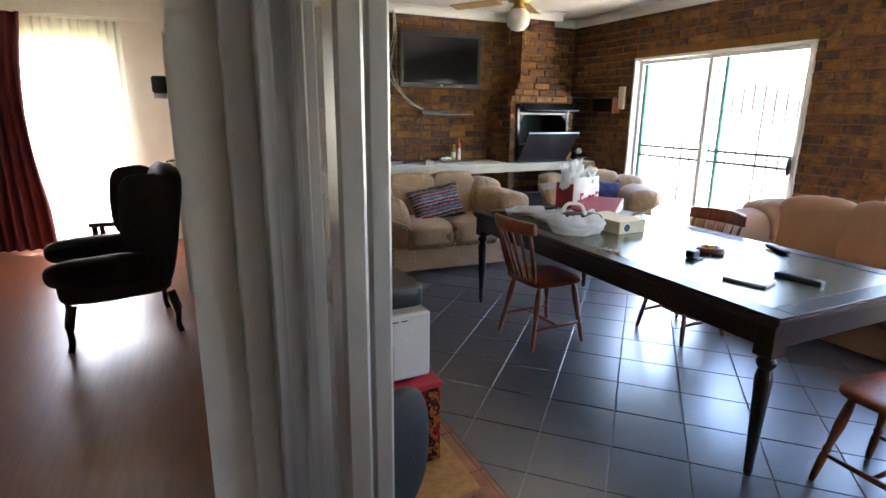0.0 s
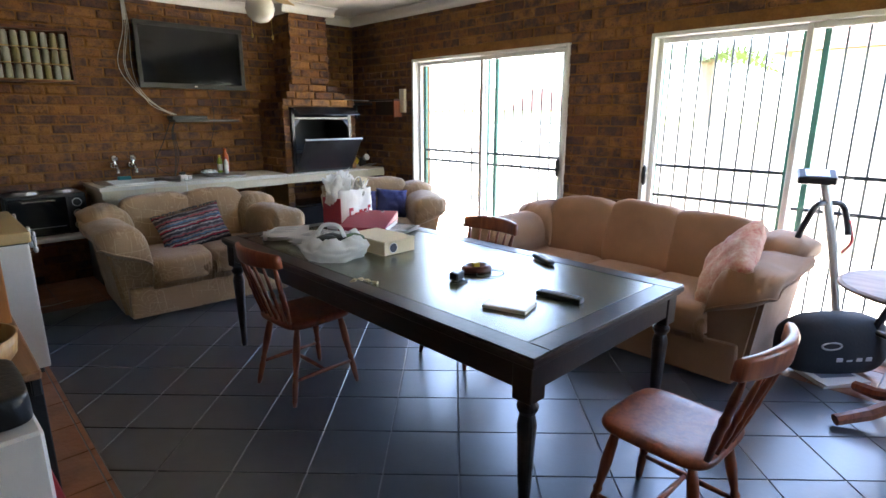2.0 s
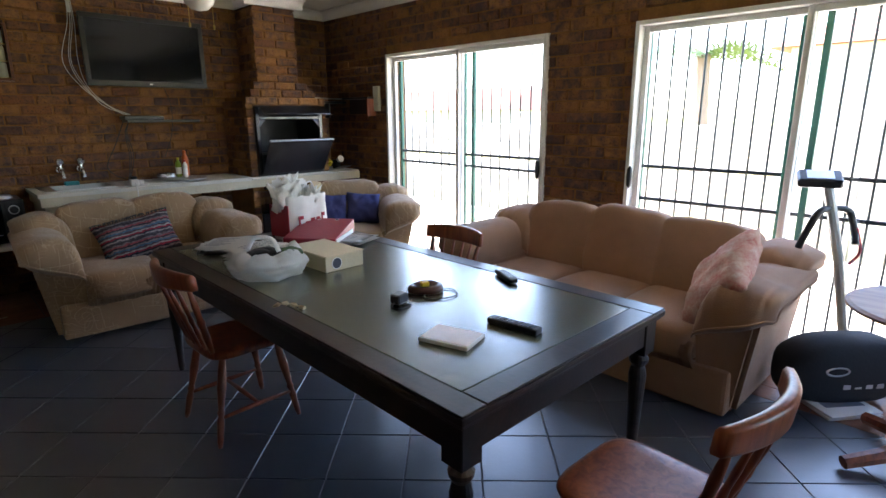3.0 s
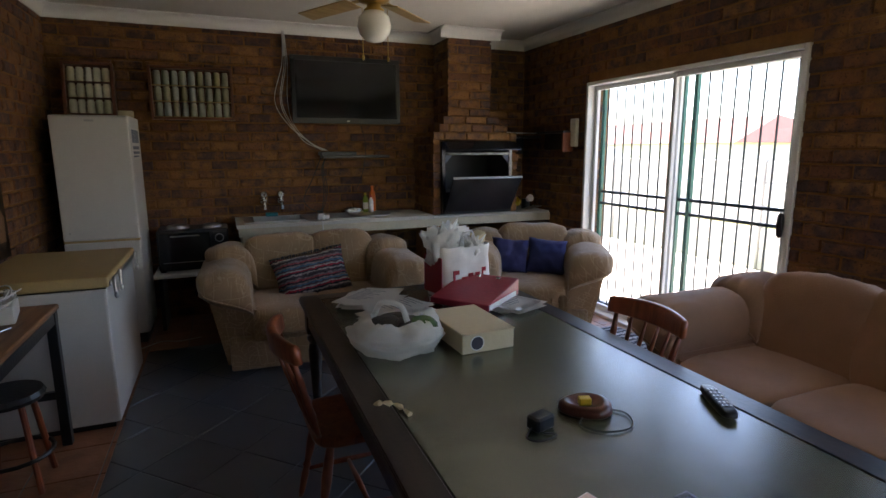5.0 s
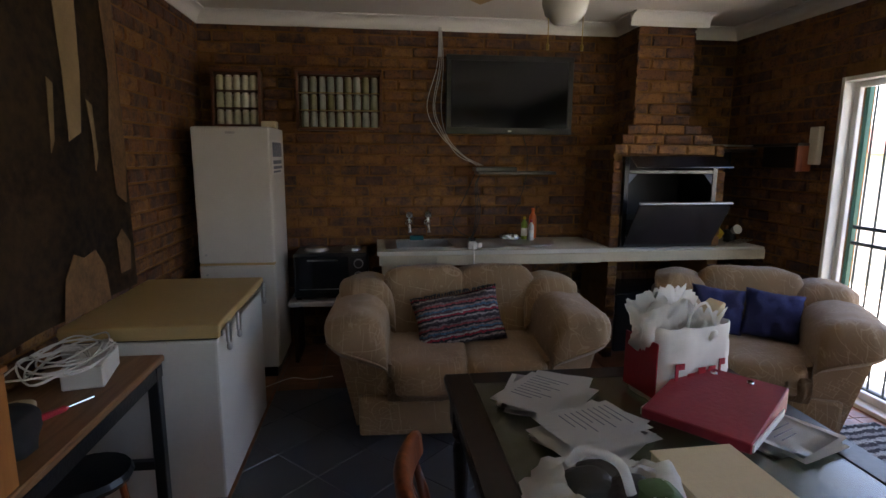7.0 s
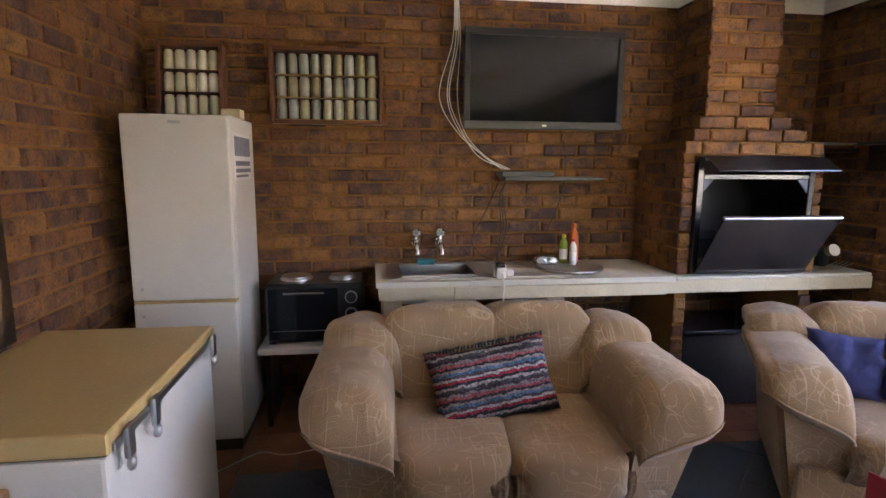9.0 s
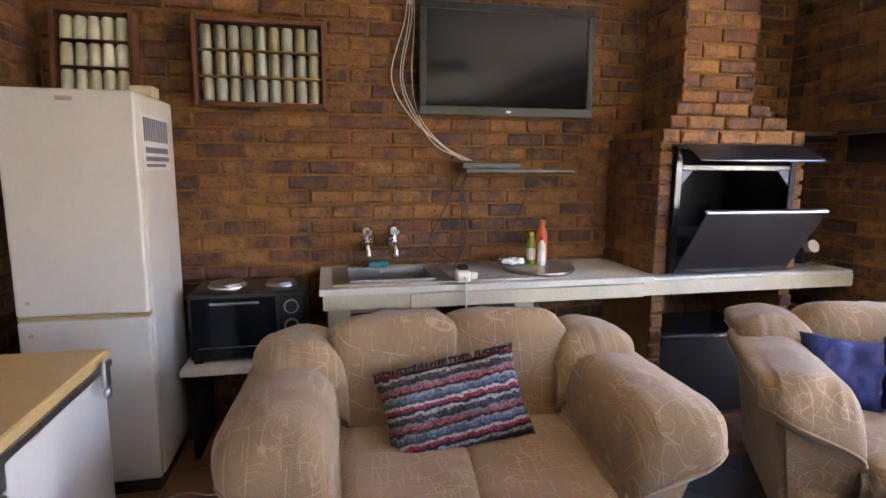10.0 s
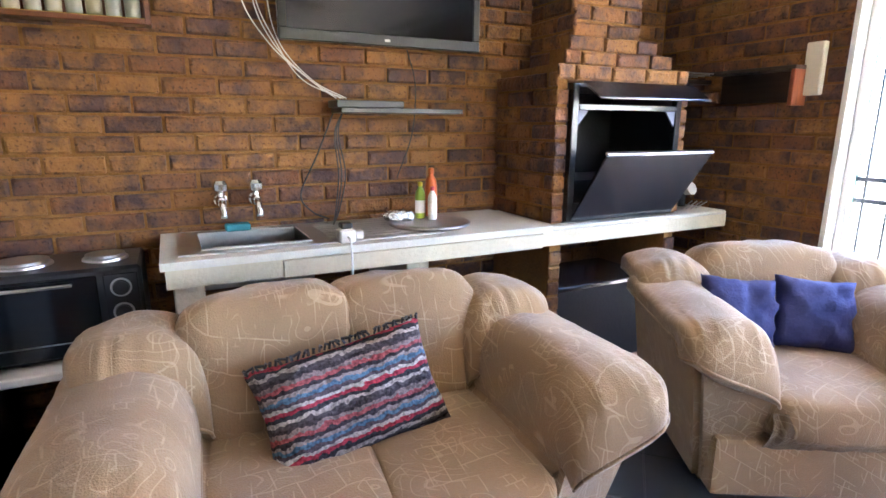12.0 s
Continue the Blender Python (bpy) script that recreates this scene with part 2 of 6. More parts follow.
def sheer_mat(name, color, clear):
    """Thin cloth or plastic film that lets light through."""
    m = bpy.data.materials.new(name)
    m.use_nodes = True
    nt = m.node_tree
    nt.nodes.remove(nt.nodes["Principled BSDF"])
    di = nt.nodes.new("ShaderNodeBsdfDiffuse")
    di.inputs[0].default_value = (*color, 1)
    tl = nt.nodes.new("ShaderNodeBsdfTranslucent")
    tl.inputs[0].default_value = (*color, 1)
    a = nt.nodes.new("ShaderNodeMixShader")
    nt.links.new(di.outputs[0], a.inputs[1])
    nt.links.new(tl.outputs[0], a.inputs[2])
    tr = nt.nodes.new("ShaderNodeBsdfTransparent")
    c = nt.nodes.new("ShaderNodeMixShader")
    c.inputs[0].default_value = clear
    nt.links.new(a.outputs[0], c.inputs[1])
    nt.links.new(tr.outputs[0], c.inputs[2])
    nt.links.new(c.outputs[0], nt.nodes["Material Output"].inputs[0])
    return m


BRICK = brick_mat("face_brick", False)
BRICK_FAR = brick_mat("face_brick_joined", True)
MORTAR = mat("mortar", (0.27, 0.130, 0.034), 0.95, var=0.45, scale=9.0, bump=0.8)
PLASTER = mat("white_plaster", (0.72, 0.69, 0.62), 0.8, var=0.08, bump=0.1)
CEILING = mat("ceiling_paint", (0.70, 0.66, 0.58), 0.85, var=0.06, bump=0.05)
CORNICE = mat("cornice_paint", (0.80, 0.78, 0.74), 0.7, var=0.05, bump=0.03)
SLATE = piece_mat("slate_tile", [(0.030, 0.042, 0.060), (0.037, 0.052, 0.073), (0.032, 0.047, 0.068), (0.027, 0.037, 0.053)], 0.35, fine=45.0, bump=0.05, spec=1.0, contrast=0.2)
for glossy in (SLATE,):
    glossy.node_tree.nodes["Principled BSDF"].inputs["Coat Weight"].default_value = 1.0
    glossy.node_tree.nodes["Principled BSDF"].inputs["Coat Roughness"].default_value = 0.32
GROUT = mat("grey_grout", (0.24, 0.24, 0.25), 0.9)
TERRA = piece_mat("terracotta_tile", [(0.34, 0.15, 0.08), (0.28, 0.11, 0.06), (0.38, 0.18, 0.10)], 0.4)
ALU = mat("white_aluminium", (0.72, 0.72, 0.70), 0.35, var=0.08, bump=0.03)
ALU_GREY = mat("mill_aluminium", (0.55, 0.56, 0.56), 0.32, metal=0.6, var=0.1, bump=0.02)
GREEN = mat("green_bar_paint", (0.02, 0.12, 0.08), 0.45)
DARKBAR = mat("dark_bar_paint", (0.035, 0.05, 0.05), 0.5)
GLASS = glass_mat("window_glass")
BLACK = mat("black_plastic", (0.014, 0.014, 0.015), 0.35, var=0.2)
SCREEN = mat("tv_screen", (0.006, 0.007, 0.009), 0.08, var=0.1, bump=0.0, spec=0.35)
MATTE = mat("soot_black_steel", (0.018, 0.018, 0.02), 0.5, metal=0.3)
POLISHED = mat("black_enamel_steel", (0.022, 0.022, 0.026), 0.2, bump=0.04, scale=3, spec=1.0)
STEEL = mat("stainless_steel", (0.55, 0.55, 0.54), 0.33, metal=1.0, bump=0.05)
CHROME = mat("chrome", (0.85, 0.85, 0.85), 0.2, metal=1.0, bump=0.0)
WHITE = mat("white_enamel", (0.66, 0.64, 0.60), 0.35, var=0.07, bump=0.04)
OFFWHITE = mat("yellowed_white", (0.66, 0.62, 0.50), 0.45, var=0.12, bump=0.05)
LID = mat("mustard_lid", (0.50, 0.36, 0.16), 0.5, var=0.12)
CONCRETE = mat("painted_concrete", (0.62, 0.60, 0.53), 0.7, var=0.2, bump=0.3, scale=5)
CREAM = mat("cream_plaster", (0.58, 0.52, 0.38), 0.8, var=0.2, bump=0.3)
MAHOG = wood_mat("red_brown_wood", (0.30, 0.085, 0.03), (0.15, 0.035, 0.014), 0.34, axis=2)
DARKWOOD = wood_mat("dark_table_wood", (0.032, 0.018, 0.013), (0.014, 0.009, 0.007), 0.34, axis=1)
BENCHWOOD = wood_mat("oiled_bench_wood", (0.27, 0.14, 0.065), (0.16, 0.075, 0.033), 0.5, axis=1)
ORANGEWOOD = wood_mat("orange_veneer", (0.42, 0.17, 0.045), (0.34, 0.12, 0.03), 0.45, axis=2)
PINE = wood_mat("pine_frame", (0.50, 0.30, 0.12), (0.36, 0.19, 0.07), 0.4, axis=2)
FRAMEWOOD = wood_mat("picture_frame_wood", (0.16, 0.055, 0.025), (0.09, 0.03, 0.015), 0.4, axis=0)
LAMINATE = wood_mat("laminate_floor", (0.20, 0.062, 0.028), (0.14, 0.042, 0.02), 0.33, axis=1)
LEATHER = mat("green_table_leather", (0.085, 0.098, 0.060), 0.25, spec=1.0, var=0.25, scale=3, bump=0.06, fine=300.0)
LEATHER.node_tree.nodes["Principled BSDF"].inputs["Coat Weight"].default_value = 0.5
LEATHER.node_tree.nodes["Principled BSDF"].inputs["Coat Roughness"].default_value = 0.25
FABRIC = fabric_mat("patterned_upholstery", (0.345, 0.228, 0.128), (0.55, 0.41, 0.265))
SUEDE = fabric_mat("tan_upholstery", (0.36, 0.20, 0.115), (0.42, 0.31, 0.2), pattern=False)
BLUE = mat("blue_cotton", (0.032, 0.036, 0.125), 0.85, var=0.35, bump=0.3, fine=90.0)
RAG = stripe_mat("rag_stripes", [(0.10, 0.09, 0.10), (0.42, 0.38, 0.36), (0.05, 0.05, 0.06), (0.42, 0.05, 0.08), (0.50, 0.46, 0.43), (0.11, 0.09, 0.11), (0.10, 0.20, 0.30), (0.30, 0.26, 0.26), (0.06, 0.05, 0.06), (0.38, 0.10, 0.11), (0.25, 0.2, 0.2), (0.07, 0.06, 0.07)], 7.4, 2, 0.22)
FLORAL = mat("floral_cotton", (0.62, 0.50, 0.38), 0.9, scale=14.0, second=(0.45, 0.12, 0.09))
PAPER = mat("white_paper", (0.78, 0.77, 0.75), 0.8, var=0.04, bump=0.02)
PALEPINK = mat("pale_pink_print", (0.66, 0.52, 0.46), 0.3, scale=14.0, var=0.2, bump=0.0)
KRAFT = mat("manila_card", (0.62, 0.52, 0.34), 0.8, var=0.1)
RED = mat("red_plastic", (0.42, 0.02, 0.04), 0.4)
REDFILE = mat("red_lever_arch", (0.30, 0.018, 0.04), 0.5)
FILM = sheer_mat("plastic_film", (0.86, 0.86, 0.84), 0.07)
SHEER = sheer_mat("sheer_curtain", (0.85, 0.83, 0.80), 0.35)
BURGUNDY = mat("burgundy_curtain", (0.10, 0.012, 0.02), 0.9)
CHARCOAL = mat("charcoal_upholstery", (0.016, 0.016, 0.018), 0.8)
GOLD = mat("brass", (0.55, 0.38, 0.12), 0.3, metal=0.9)
BLADE = wood_mat("fan_blade_cane", (0.55, 0.38, 0.16), (0.42, 0.27, 0.10), 0.5, axis=0)
OPAL = mat("opal_glass", (0.82, 0.80, 0.74), 0.2, var=0.03, bump=0)
CAN = piece_mat("drink_can", [(0.32, 0.33, 0.27), (0.28, 0.25, 0.12), (0.36, 0.37, 0.33), (0.22, 0.23, 0.15)], 0.3)
WHITECAN = piece_mat("white_drink_can", [(0.62, 0.61, 0.48), (0.55, 0.53, 0.36), (0.64, 0.64, 0.55)], 0.35)
CABLE = mat("white_cable", (0.70, 0.69, 0.66), 0.5, bump=0)
BLACKCABLE = mat("black_cable", (0.02, 0.02, 0.02), 0.5, bump=0)
PAVING = mat("pale_paving", (0.56, 0.53, 0.47), 0.9, var=0.15, scale=2, bump=0.3)
LAWN = mat("dry_lawn", (0.22, 0.22, 0.07), 0.95, var=0.4, scale=3, bump=0.5)
PRECAST = mat("precast_concrete", (0.50, 0.48, 0.44), 0.9, var=0.2, bump=0.3)
ROOF = mat("roof_tile", (0.20, 0.08, 0.06), 0.8)
BARK = mat("pale_bark", (0.28, 0.20, 0.15), 0.9, bump=0.5)
LEAF = mat("palm_leaf", (0.07, 0.14, 0.035), 0.6, var=0.4)
ORANGE = mat("orange_plastic", (0.65, 0.13, 0.02), 0.35)
LIME = mat("lime_plastic", (0.25, 0.36, 0.03), 0.4)
YELLOW = mat("yellow_plastic", (0.65, 0.45, 0.02), 0.45)
TEAL = mat("teal_sponge", (0.03, 0.22, 0.26), 0.9)
FOIL = mat("foil", (0.6, 0.6, 0.62), 0.2, metal=1.0, bump=1.0, fine=70.0)
TAPESTRY = mat("printed_tapestry", (0.12, 0.07, 0.033), 0.95, scale=2.2, second=(0.012, 0.010, 0.009), bump=0.3, fine=25.0)
TAN = mat("tapestry_tan", (0.24, 0.13, 0.055), 0.95, scale=9.0, second=(0.09, 0.05, 0.025), bump=0.3)
IVORY = mat("tapestry_ivory", (0.32, 0.22, 0.11), 0.95, scale=7.0)
KILIM = stripe_mat("kilim_pattern", [(0.30, 0.03, 0.03), (0.05, 0.02, 0.02), (0.42, 0.12, 0.03), (0.30, 0.03, 0.03), (0.45, 0.25, 0.10)], 6.0, 0, 1.2)
RUGMAT = stripe_mat("striped_mat", [(0.45, 0.45, 0.43), (0.05, 0.05, 0.06), (0.30, 0.30, 0.30), (0.06, 0.06, 0.07)], 8.0, 1, 0.5)
# near-black colour standing in for the shade inside small holes and slots
HOLE_SHADE = mat("hole_shade", (0.05, 0.05, 0.07), 0.7)
STICKER = mat("grey_blue_print", (0.16, 0.18, 0.25), 0.5)
COPPERBROWN = mat("brown_phone_plastic", (0.10, 0.028, 0.018), 0.3)


# ---- building helpers ----
def part(name, bm, material, parent=None, label="", smooth=False):
    me = bpy.data.meshes.new(name)
    bmesh.ops.recalc_face_normals(bm, faces=bm.faces)
    bm.to_mesh(me)
    bm.free()
    me.materials.append(material)
    if smooth:
        me.polygons.foreach_set("use_smooth", [True] * len(me.polygons))
    ob = new(name, me)
    ob.parent = parent
    if label:
        tagged(ob, label)
    return ob


def thing(name, m, label, category, group=""):
    ob = new(name)
    ob.empty_display_size = 0.1
    ob.matrix_world = m
    return tagged(ob, label, category, group)


def box(x0, x1, y0, y1, z0, z1, bevel=0.0, bm=None, m=None, seg=1):
    bm2 = bmesh.new()
    bmesh.ops.create_cube(bm2, size=1.0, matrix=Matrix.LocRotScale(((x0 + x1) / 2, (y0 + y1) / 2, (z0 + z1) / 2), None, (x1 - x0, y1 - y0, z1 - z0)))
    if bevel:
        bmesh.ops.bevel(bm2, geom=bm2.edges[:], offset=bevel, segments=seg, profile=0.6, affect='EDGES', clamp_overlap=True)
    if m is not None:
        bm2.transform(m)
    if bm is None:
        return bm2
    return join(bm, bm2)


def join(bm, other):
    vs = [bm.verts.new(v.co) for v in other.verts]
    other.verts.index_update()
    for f in other.faces:
        bm.faces.new([vs[v.index] for v in f.verts])
    other.free()
    return bm


def lathe(profile, segs=16, m=None, bm=None):
    """Turned shape round z: (radius, height) from the bottom up."""
    b = bmesh.new()
    rings = []
    for r, z in profile:
        rings.append([b.verts.new((r * math.cos(2 * math.pi * i / segs), r * math.sin(2 * math.pi * i / segs), z)) for i in range(segs)])
    for a, c in zip(rings, rings[1:]):
        for i in range(segs):
            b.faces.new((a[i], a[(i + 1) % segs], c[(i + 1) % segs], c[i]))
    b.faces.new(rings[0][::-1])
    b.faces.new(rings[-1])
    if m is not None:
        b.transform(m)
    return b if bm is None else join(bm, b)


def tube(points, r, segs=6, bm=None, closed=False):
    """A bent rod or cable through the points; r may be one radius or one for each."""
    b = bmesh.new()
    pts = [Vector(p) for p in points]
    n = len(pts)
    rs = r if isinstance(r, (list, tuple)) else [r] * n
    rings = []
    up = Vector((0.123, 0.31, 0.94)).normalized()
    for i, p in enumerate(pts):
        a = pts[(i - 1) % n] if closed or i > 0 else p
        c = pts[(i + 1) % n] if closed or i < n - 1 else p
        d = (c - a).normalized()
        s = d.cross(up)
        if s.length < 1e-3:
            s = d.cross(Vector((1, 0, 0)))
        s.normalize()
        u = s.cross(d)
        rings.append([b.verts.new(p + rs[i] * (math.cos(2 * math.pi * k / segs) * s + math.sin(2 * math.pi * k / segs) * u)) for k in range(segs)])
    for i in range(n if closed else n - 1):
        a, c = rings[i], rings[(i + 1) % n]
        for k in range(segs):
            b.faces.new((a[k], a[(k + 1) % segs], c[(k + 1) % segs], c[k]))
    if not closed:
        b.faces.new(rings[0])
        b.faces.new(rings[-1][::-1])
    return b if bm is None else join(bm, b)


def smooth_path(points, steps=8):
    """Catmull-Rom through the points."""
    p = [Vector(q) for q in points]
    p = [2 * p[0] - p[1]] + p + [2 * p[-1] - p[-2]]
    out = []
    for i in range(1, len(p) - 2):
        for k in range(steps):
            t = k / steps
            a, b, c, d = p[i - 1], p[i], p[i + 1], p[i + 2]
            out.append(0.5 * ((2 * b) + (c - a) * t + (2 * a - 5 * b + 4 * c - d) * t * t + (3 * b - a - 3 * c + d) * t ** 3))
    out.append(p[-2])
    return out


def soft(cx, cy, cz, sx, sy, sz, e=0.55, m=None, nu=28, nv=18, lump=0.012, seed=0.0, bm=None, f=4.0):
    """A stuffed form: a rounded block of half sizes sx, sy, sz, with uneven filling."""
    b = bmesh.new()
    sg = lambda v, k: math.copysign(abs(v) ** k, v)
    rings = []
    for j in range(1, nv):
        v = -math.pi / 2 + math.pi * j / nv
        ring = []
        for i in range(nu):
            u = 2 * math.pi * i / nu
            co = Vector((sx * sg(math.cos(v), e) * sg(math.cos(u), e), sy * sg(math.cos(v), e) * sg(math.sin(u), e), sz * sg(math.sin(v), e)))
            q = noise.noise(co * f + Vector((seed, seed * 1.7, 0))) + 0.5 * noise.noise(co * f * 3 + Vector((seed, 0, seed)))
            ring.append(b.verts.new(co + co.normalized() * q * lump))
        rings.append(ring)
    for a, c in zip(rings, rings[1:]):
        for i in range(nu):
            b.faces.new((a[i], a[(i + 1) % nu], c[(i + 1) % nu], c[i]))
    for ring, z in ((rings[0], -sz), (rings[-1], sz)):
        p = b.verts.new((0, 0, z))
        for i in range(nu):
            b.faces.new((ring[i], ring[(i + 1) % nu], p))
    if m is not None:
        b.transform(m)
    b.transform(Matrix.Translation((cx, cy, cz)))
    return b if bm is None else join(bm, b)


def pillow(w, h, t, m=None, nx=22, ny=16, seed=1.0, crease=0.012):
    """A scatter cushion in the local xz plane, thickness along y, with pointed corners and creases."""
    b = bmesh.new()
    grid = {}
    for side in (1, -1):
        for i in range(nx + 1):
            for j in range(ny + 1):
                u, v = 2 * i / nx - 1, 2 * j / ny - 1
                edge = i in (0, nx) or j in (0, ny)
                if edge and side == -1:
                    grid[side, i, j] = grid[1, i, j]
                    continue
                pu = u * (1 - 0.07 * (1 - v * v))
                pv = v * (1 - 0.07 * (1 - u * u))
                d = (max(0, (1 - u ** 4)) * max(0, (1 - v ** 4))) ** 0.5
                q = noise.noise(Vector((u * 2.2 + seed, v * 2.2, side))) + 0.5 * noise.noise(Vector((u * 6, v * 6 + seed, side)))
                grid[side, i, j] = b.verts.new((pu * w / 2 + q * crease * 0.4, side * (t / 2 * d + (0 if edge else q * crease)), pv * h / 2 + q * crease * 0.4))
    for side in (1, -1):
        for i in range(nx):
            for j in range(ny):
                q = [grid[side, i, j], grid[side, i + 1, j], grid[side, i + 1, j + 1], grid[side, i, j + 1]]
                b.faces.new(q if side == -1 else q[::-1])
    if m is not None:
        b.transform(m)
    return b


def structure(name, bm, material, label, smooth=False):
    return tagged(part(name, bm, material, None, "", smooth), label, "structure", kind="structure")

# ---- the room ----
XL, XR, YB, YF, ZC = 0.40, 4.81, 6.20, -1.60, 2.67
W1 = (2.99, 5.05, 0.0, 2.12)
W2 = (0.21, 2.27, 0.0, 2.12)
DOORWAY = (-0.55, 1.43)
WT = 0.25

back = structure("wall_north", box(-0.03, XR + WT, YB + 0.015, YB + WT, -0.1, ZC + 0.3), MORTAR, "brown face brick wall behind the sink and braai")
bm = bmesh.new()
for y0, y1, z0, z1 in ((YF - WT, W2[0], -0.1, ZC + 0.3), (W2[1], W1[0], -0.1, ZC + 0.3), (W1[1], YB + 0.015, -0.1, ZC + 0.3), (W2[0], W2[1], W2[3], ZC + 0.3), (W1[0], W1[1], W1[3], ZC + 0.3)):
    box(XR + 0.015, XR + WT, y0, y1, z0, z1, bm=bm)
right = structure("wall_east", bm, MORTAR, "brown face brick wall with two sliding doors")
bm = bmesh.new()
for y0, y1, z0, z1 in ((2.15, YB + 0.015, -0.1, ZC + 0.3), (YF, DOORWAY[0], -0.1, ZC + 0.3), (DOORWAY[0], 2.15, 2.12, ZC + 0.3)):
    box(0.12, XL - 0.015, y0, y1, z0, z1, bm=bm)
box(0.12, 0.28, DOORWAY[1], 2.15, 0, 2.12, bm=bm)
left = structure("wall_west", bm, MORTAR, "brown face brick wall with a wide doorway")
bm = bmesh.new()
for y0, y1, z0, z1 in ((DOORWAY[1], 6.95, -0.1, ZC + 0.3), (YF, DOORWAY[0], -0.1, ZC + 0.3), (DOORWAY[0], DOORWAY[1], 2.12, ZC + 0.3)):
    box(-0.03, 0.12, y0, y1, z0, z1, bm=bm)
structure("wall_lounge_side", bm, PLASTER, "white plastered wall of the lounge")
SW = (3.30, 4.70, 0.85, 2.12)
bm = bmesh.new()
for x0, x1, z0, z1 in ((-3.6, SW[0], -0.1, ZC + 0.3), (SW[1], XR + WT, -0.1, ZC + 0.3), (SW[0], SW[1], 0, SW[2]), (SW[0], SW[1], SW[3], ZC + 0.3)):
    box(x0, x1, YF - WT, YF, z0, z1, bm=bm)
structure("wall_south", bm, PLASTER, "plain plastered wall with a window that the television mirrors")
win = tagged(new("window_2"), "plain aluminium window mirrored in the television", "window", kind="structure")
b = bmesh.new()
for a in ((SW[0], SW[0] + 0.05, SW[2], SW[3]), (SW[1] - 0.05, SW[1], SW[2], SW[3]), (SW[0] + 0.05, SW[1] - 0.05, SW[2], SW[2] + 0.05), (SW[0] + 0.05, SW[1] - 0.05, SW[3] - 0.05, SW[3]), (3.97, 4.03, SW[2] + 0.05, SW[3] - 0.05)):
    box(a[0], a[1], YF - 0.15, YF - 0.10, a[2], a[3], bm=b)
part("window_frame", b, ALU, win)
g = part("pane", box(SW[0] + 0.05, SW[1] - 0.05, YF - 0.128, YF - 0.122, SW[2] + 0.05, SW[3] - 0.05), GLASS, win)
g.visible_shadow = False
structure("ceiling", box(XL - 0.02, XR + 0.02, YF, YB + 0.02, ZC, ZC + 0.1), CEILING, "cream painted board ceiling")


def cornice(name, m, length):
    """Coved cornice along local x, wall at y = 0, room towards -y, top at z = 0."""
    b = bmesh.new()
    prof = [(0.0, -0.095), (-0.012, -0.095), (-0.016, -0.08)] + [(-0.016 - 0.064 * (1 - math.cos(a)), -0.08 + 0.066 * math.sin(a)) for a in (0.3, 0.6, 0.9, 1.2, 1.5)] + [(-0.095, -0.012), (-0.095, 0.0), (0.0, 0.0)]
    a = [b.verts.new((0, y, z)) for y, z in prof]
    c = [b.verts.new((length, y, z)) for y, z in prof]
    n = len(prof)
    for i in range(n):
        b.faces.new((a[i], a[(i + 1) % n], c[(i + 1) % n], c[i]))
    b.faces.new(a)
    b.faces.new(c[::-1])
    b.transform(m)
    structure(name, b, CORNICE, "white coved cornice under the ceiling")


cornice("cornice_north", pose(XL, YB, ZC), 3.36)
cornice("cornice_north_corner", pose(4.21, YB, ZC), XR - 4.21)
cornice("cornice_east", pose(XR, YB, ZC, 0, 0, -90), YB - YF)
cornice("cornice_west", pose(XL, YF, ZC, 0, 0, 90), YB - YF)
cornice("cornice_chimney", pose(3.66, 5.80, ZC), 0.635)
cornice("cornice_chimney_side", pose(3.745, YB, ZC, 0, 0, -90), 0.40)
cornice("cornice_chimney_side", pose(4.21, 5.80, ZC, 0, 0, 90), 0.40)

floor = structure("floor", box(XL - 0.02, XR + 0.30, YF, YB + 0.02, -0.10, -0.004), GROUT, "dark slate tiled floor with a terracotta border")
lounge_floor = structure("floor_lounge", box(-3.6, XL - 0.02, YF, 6.97, -0.10, -0.002), LAMINATE, "glossy red-brown laminate floor of the lounge")

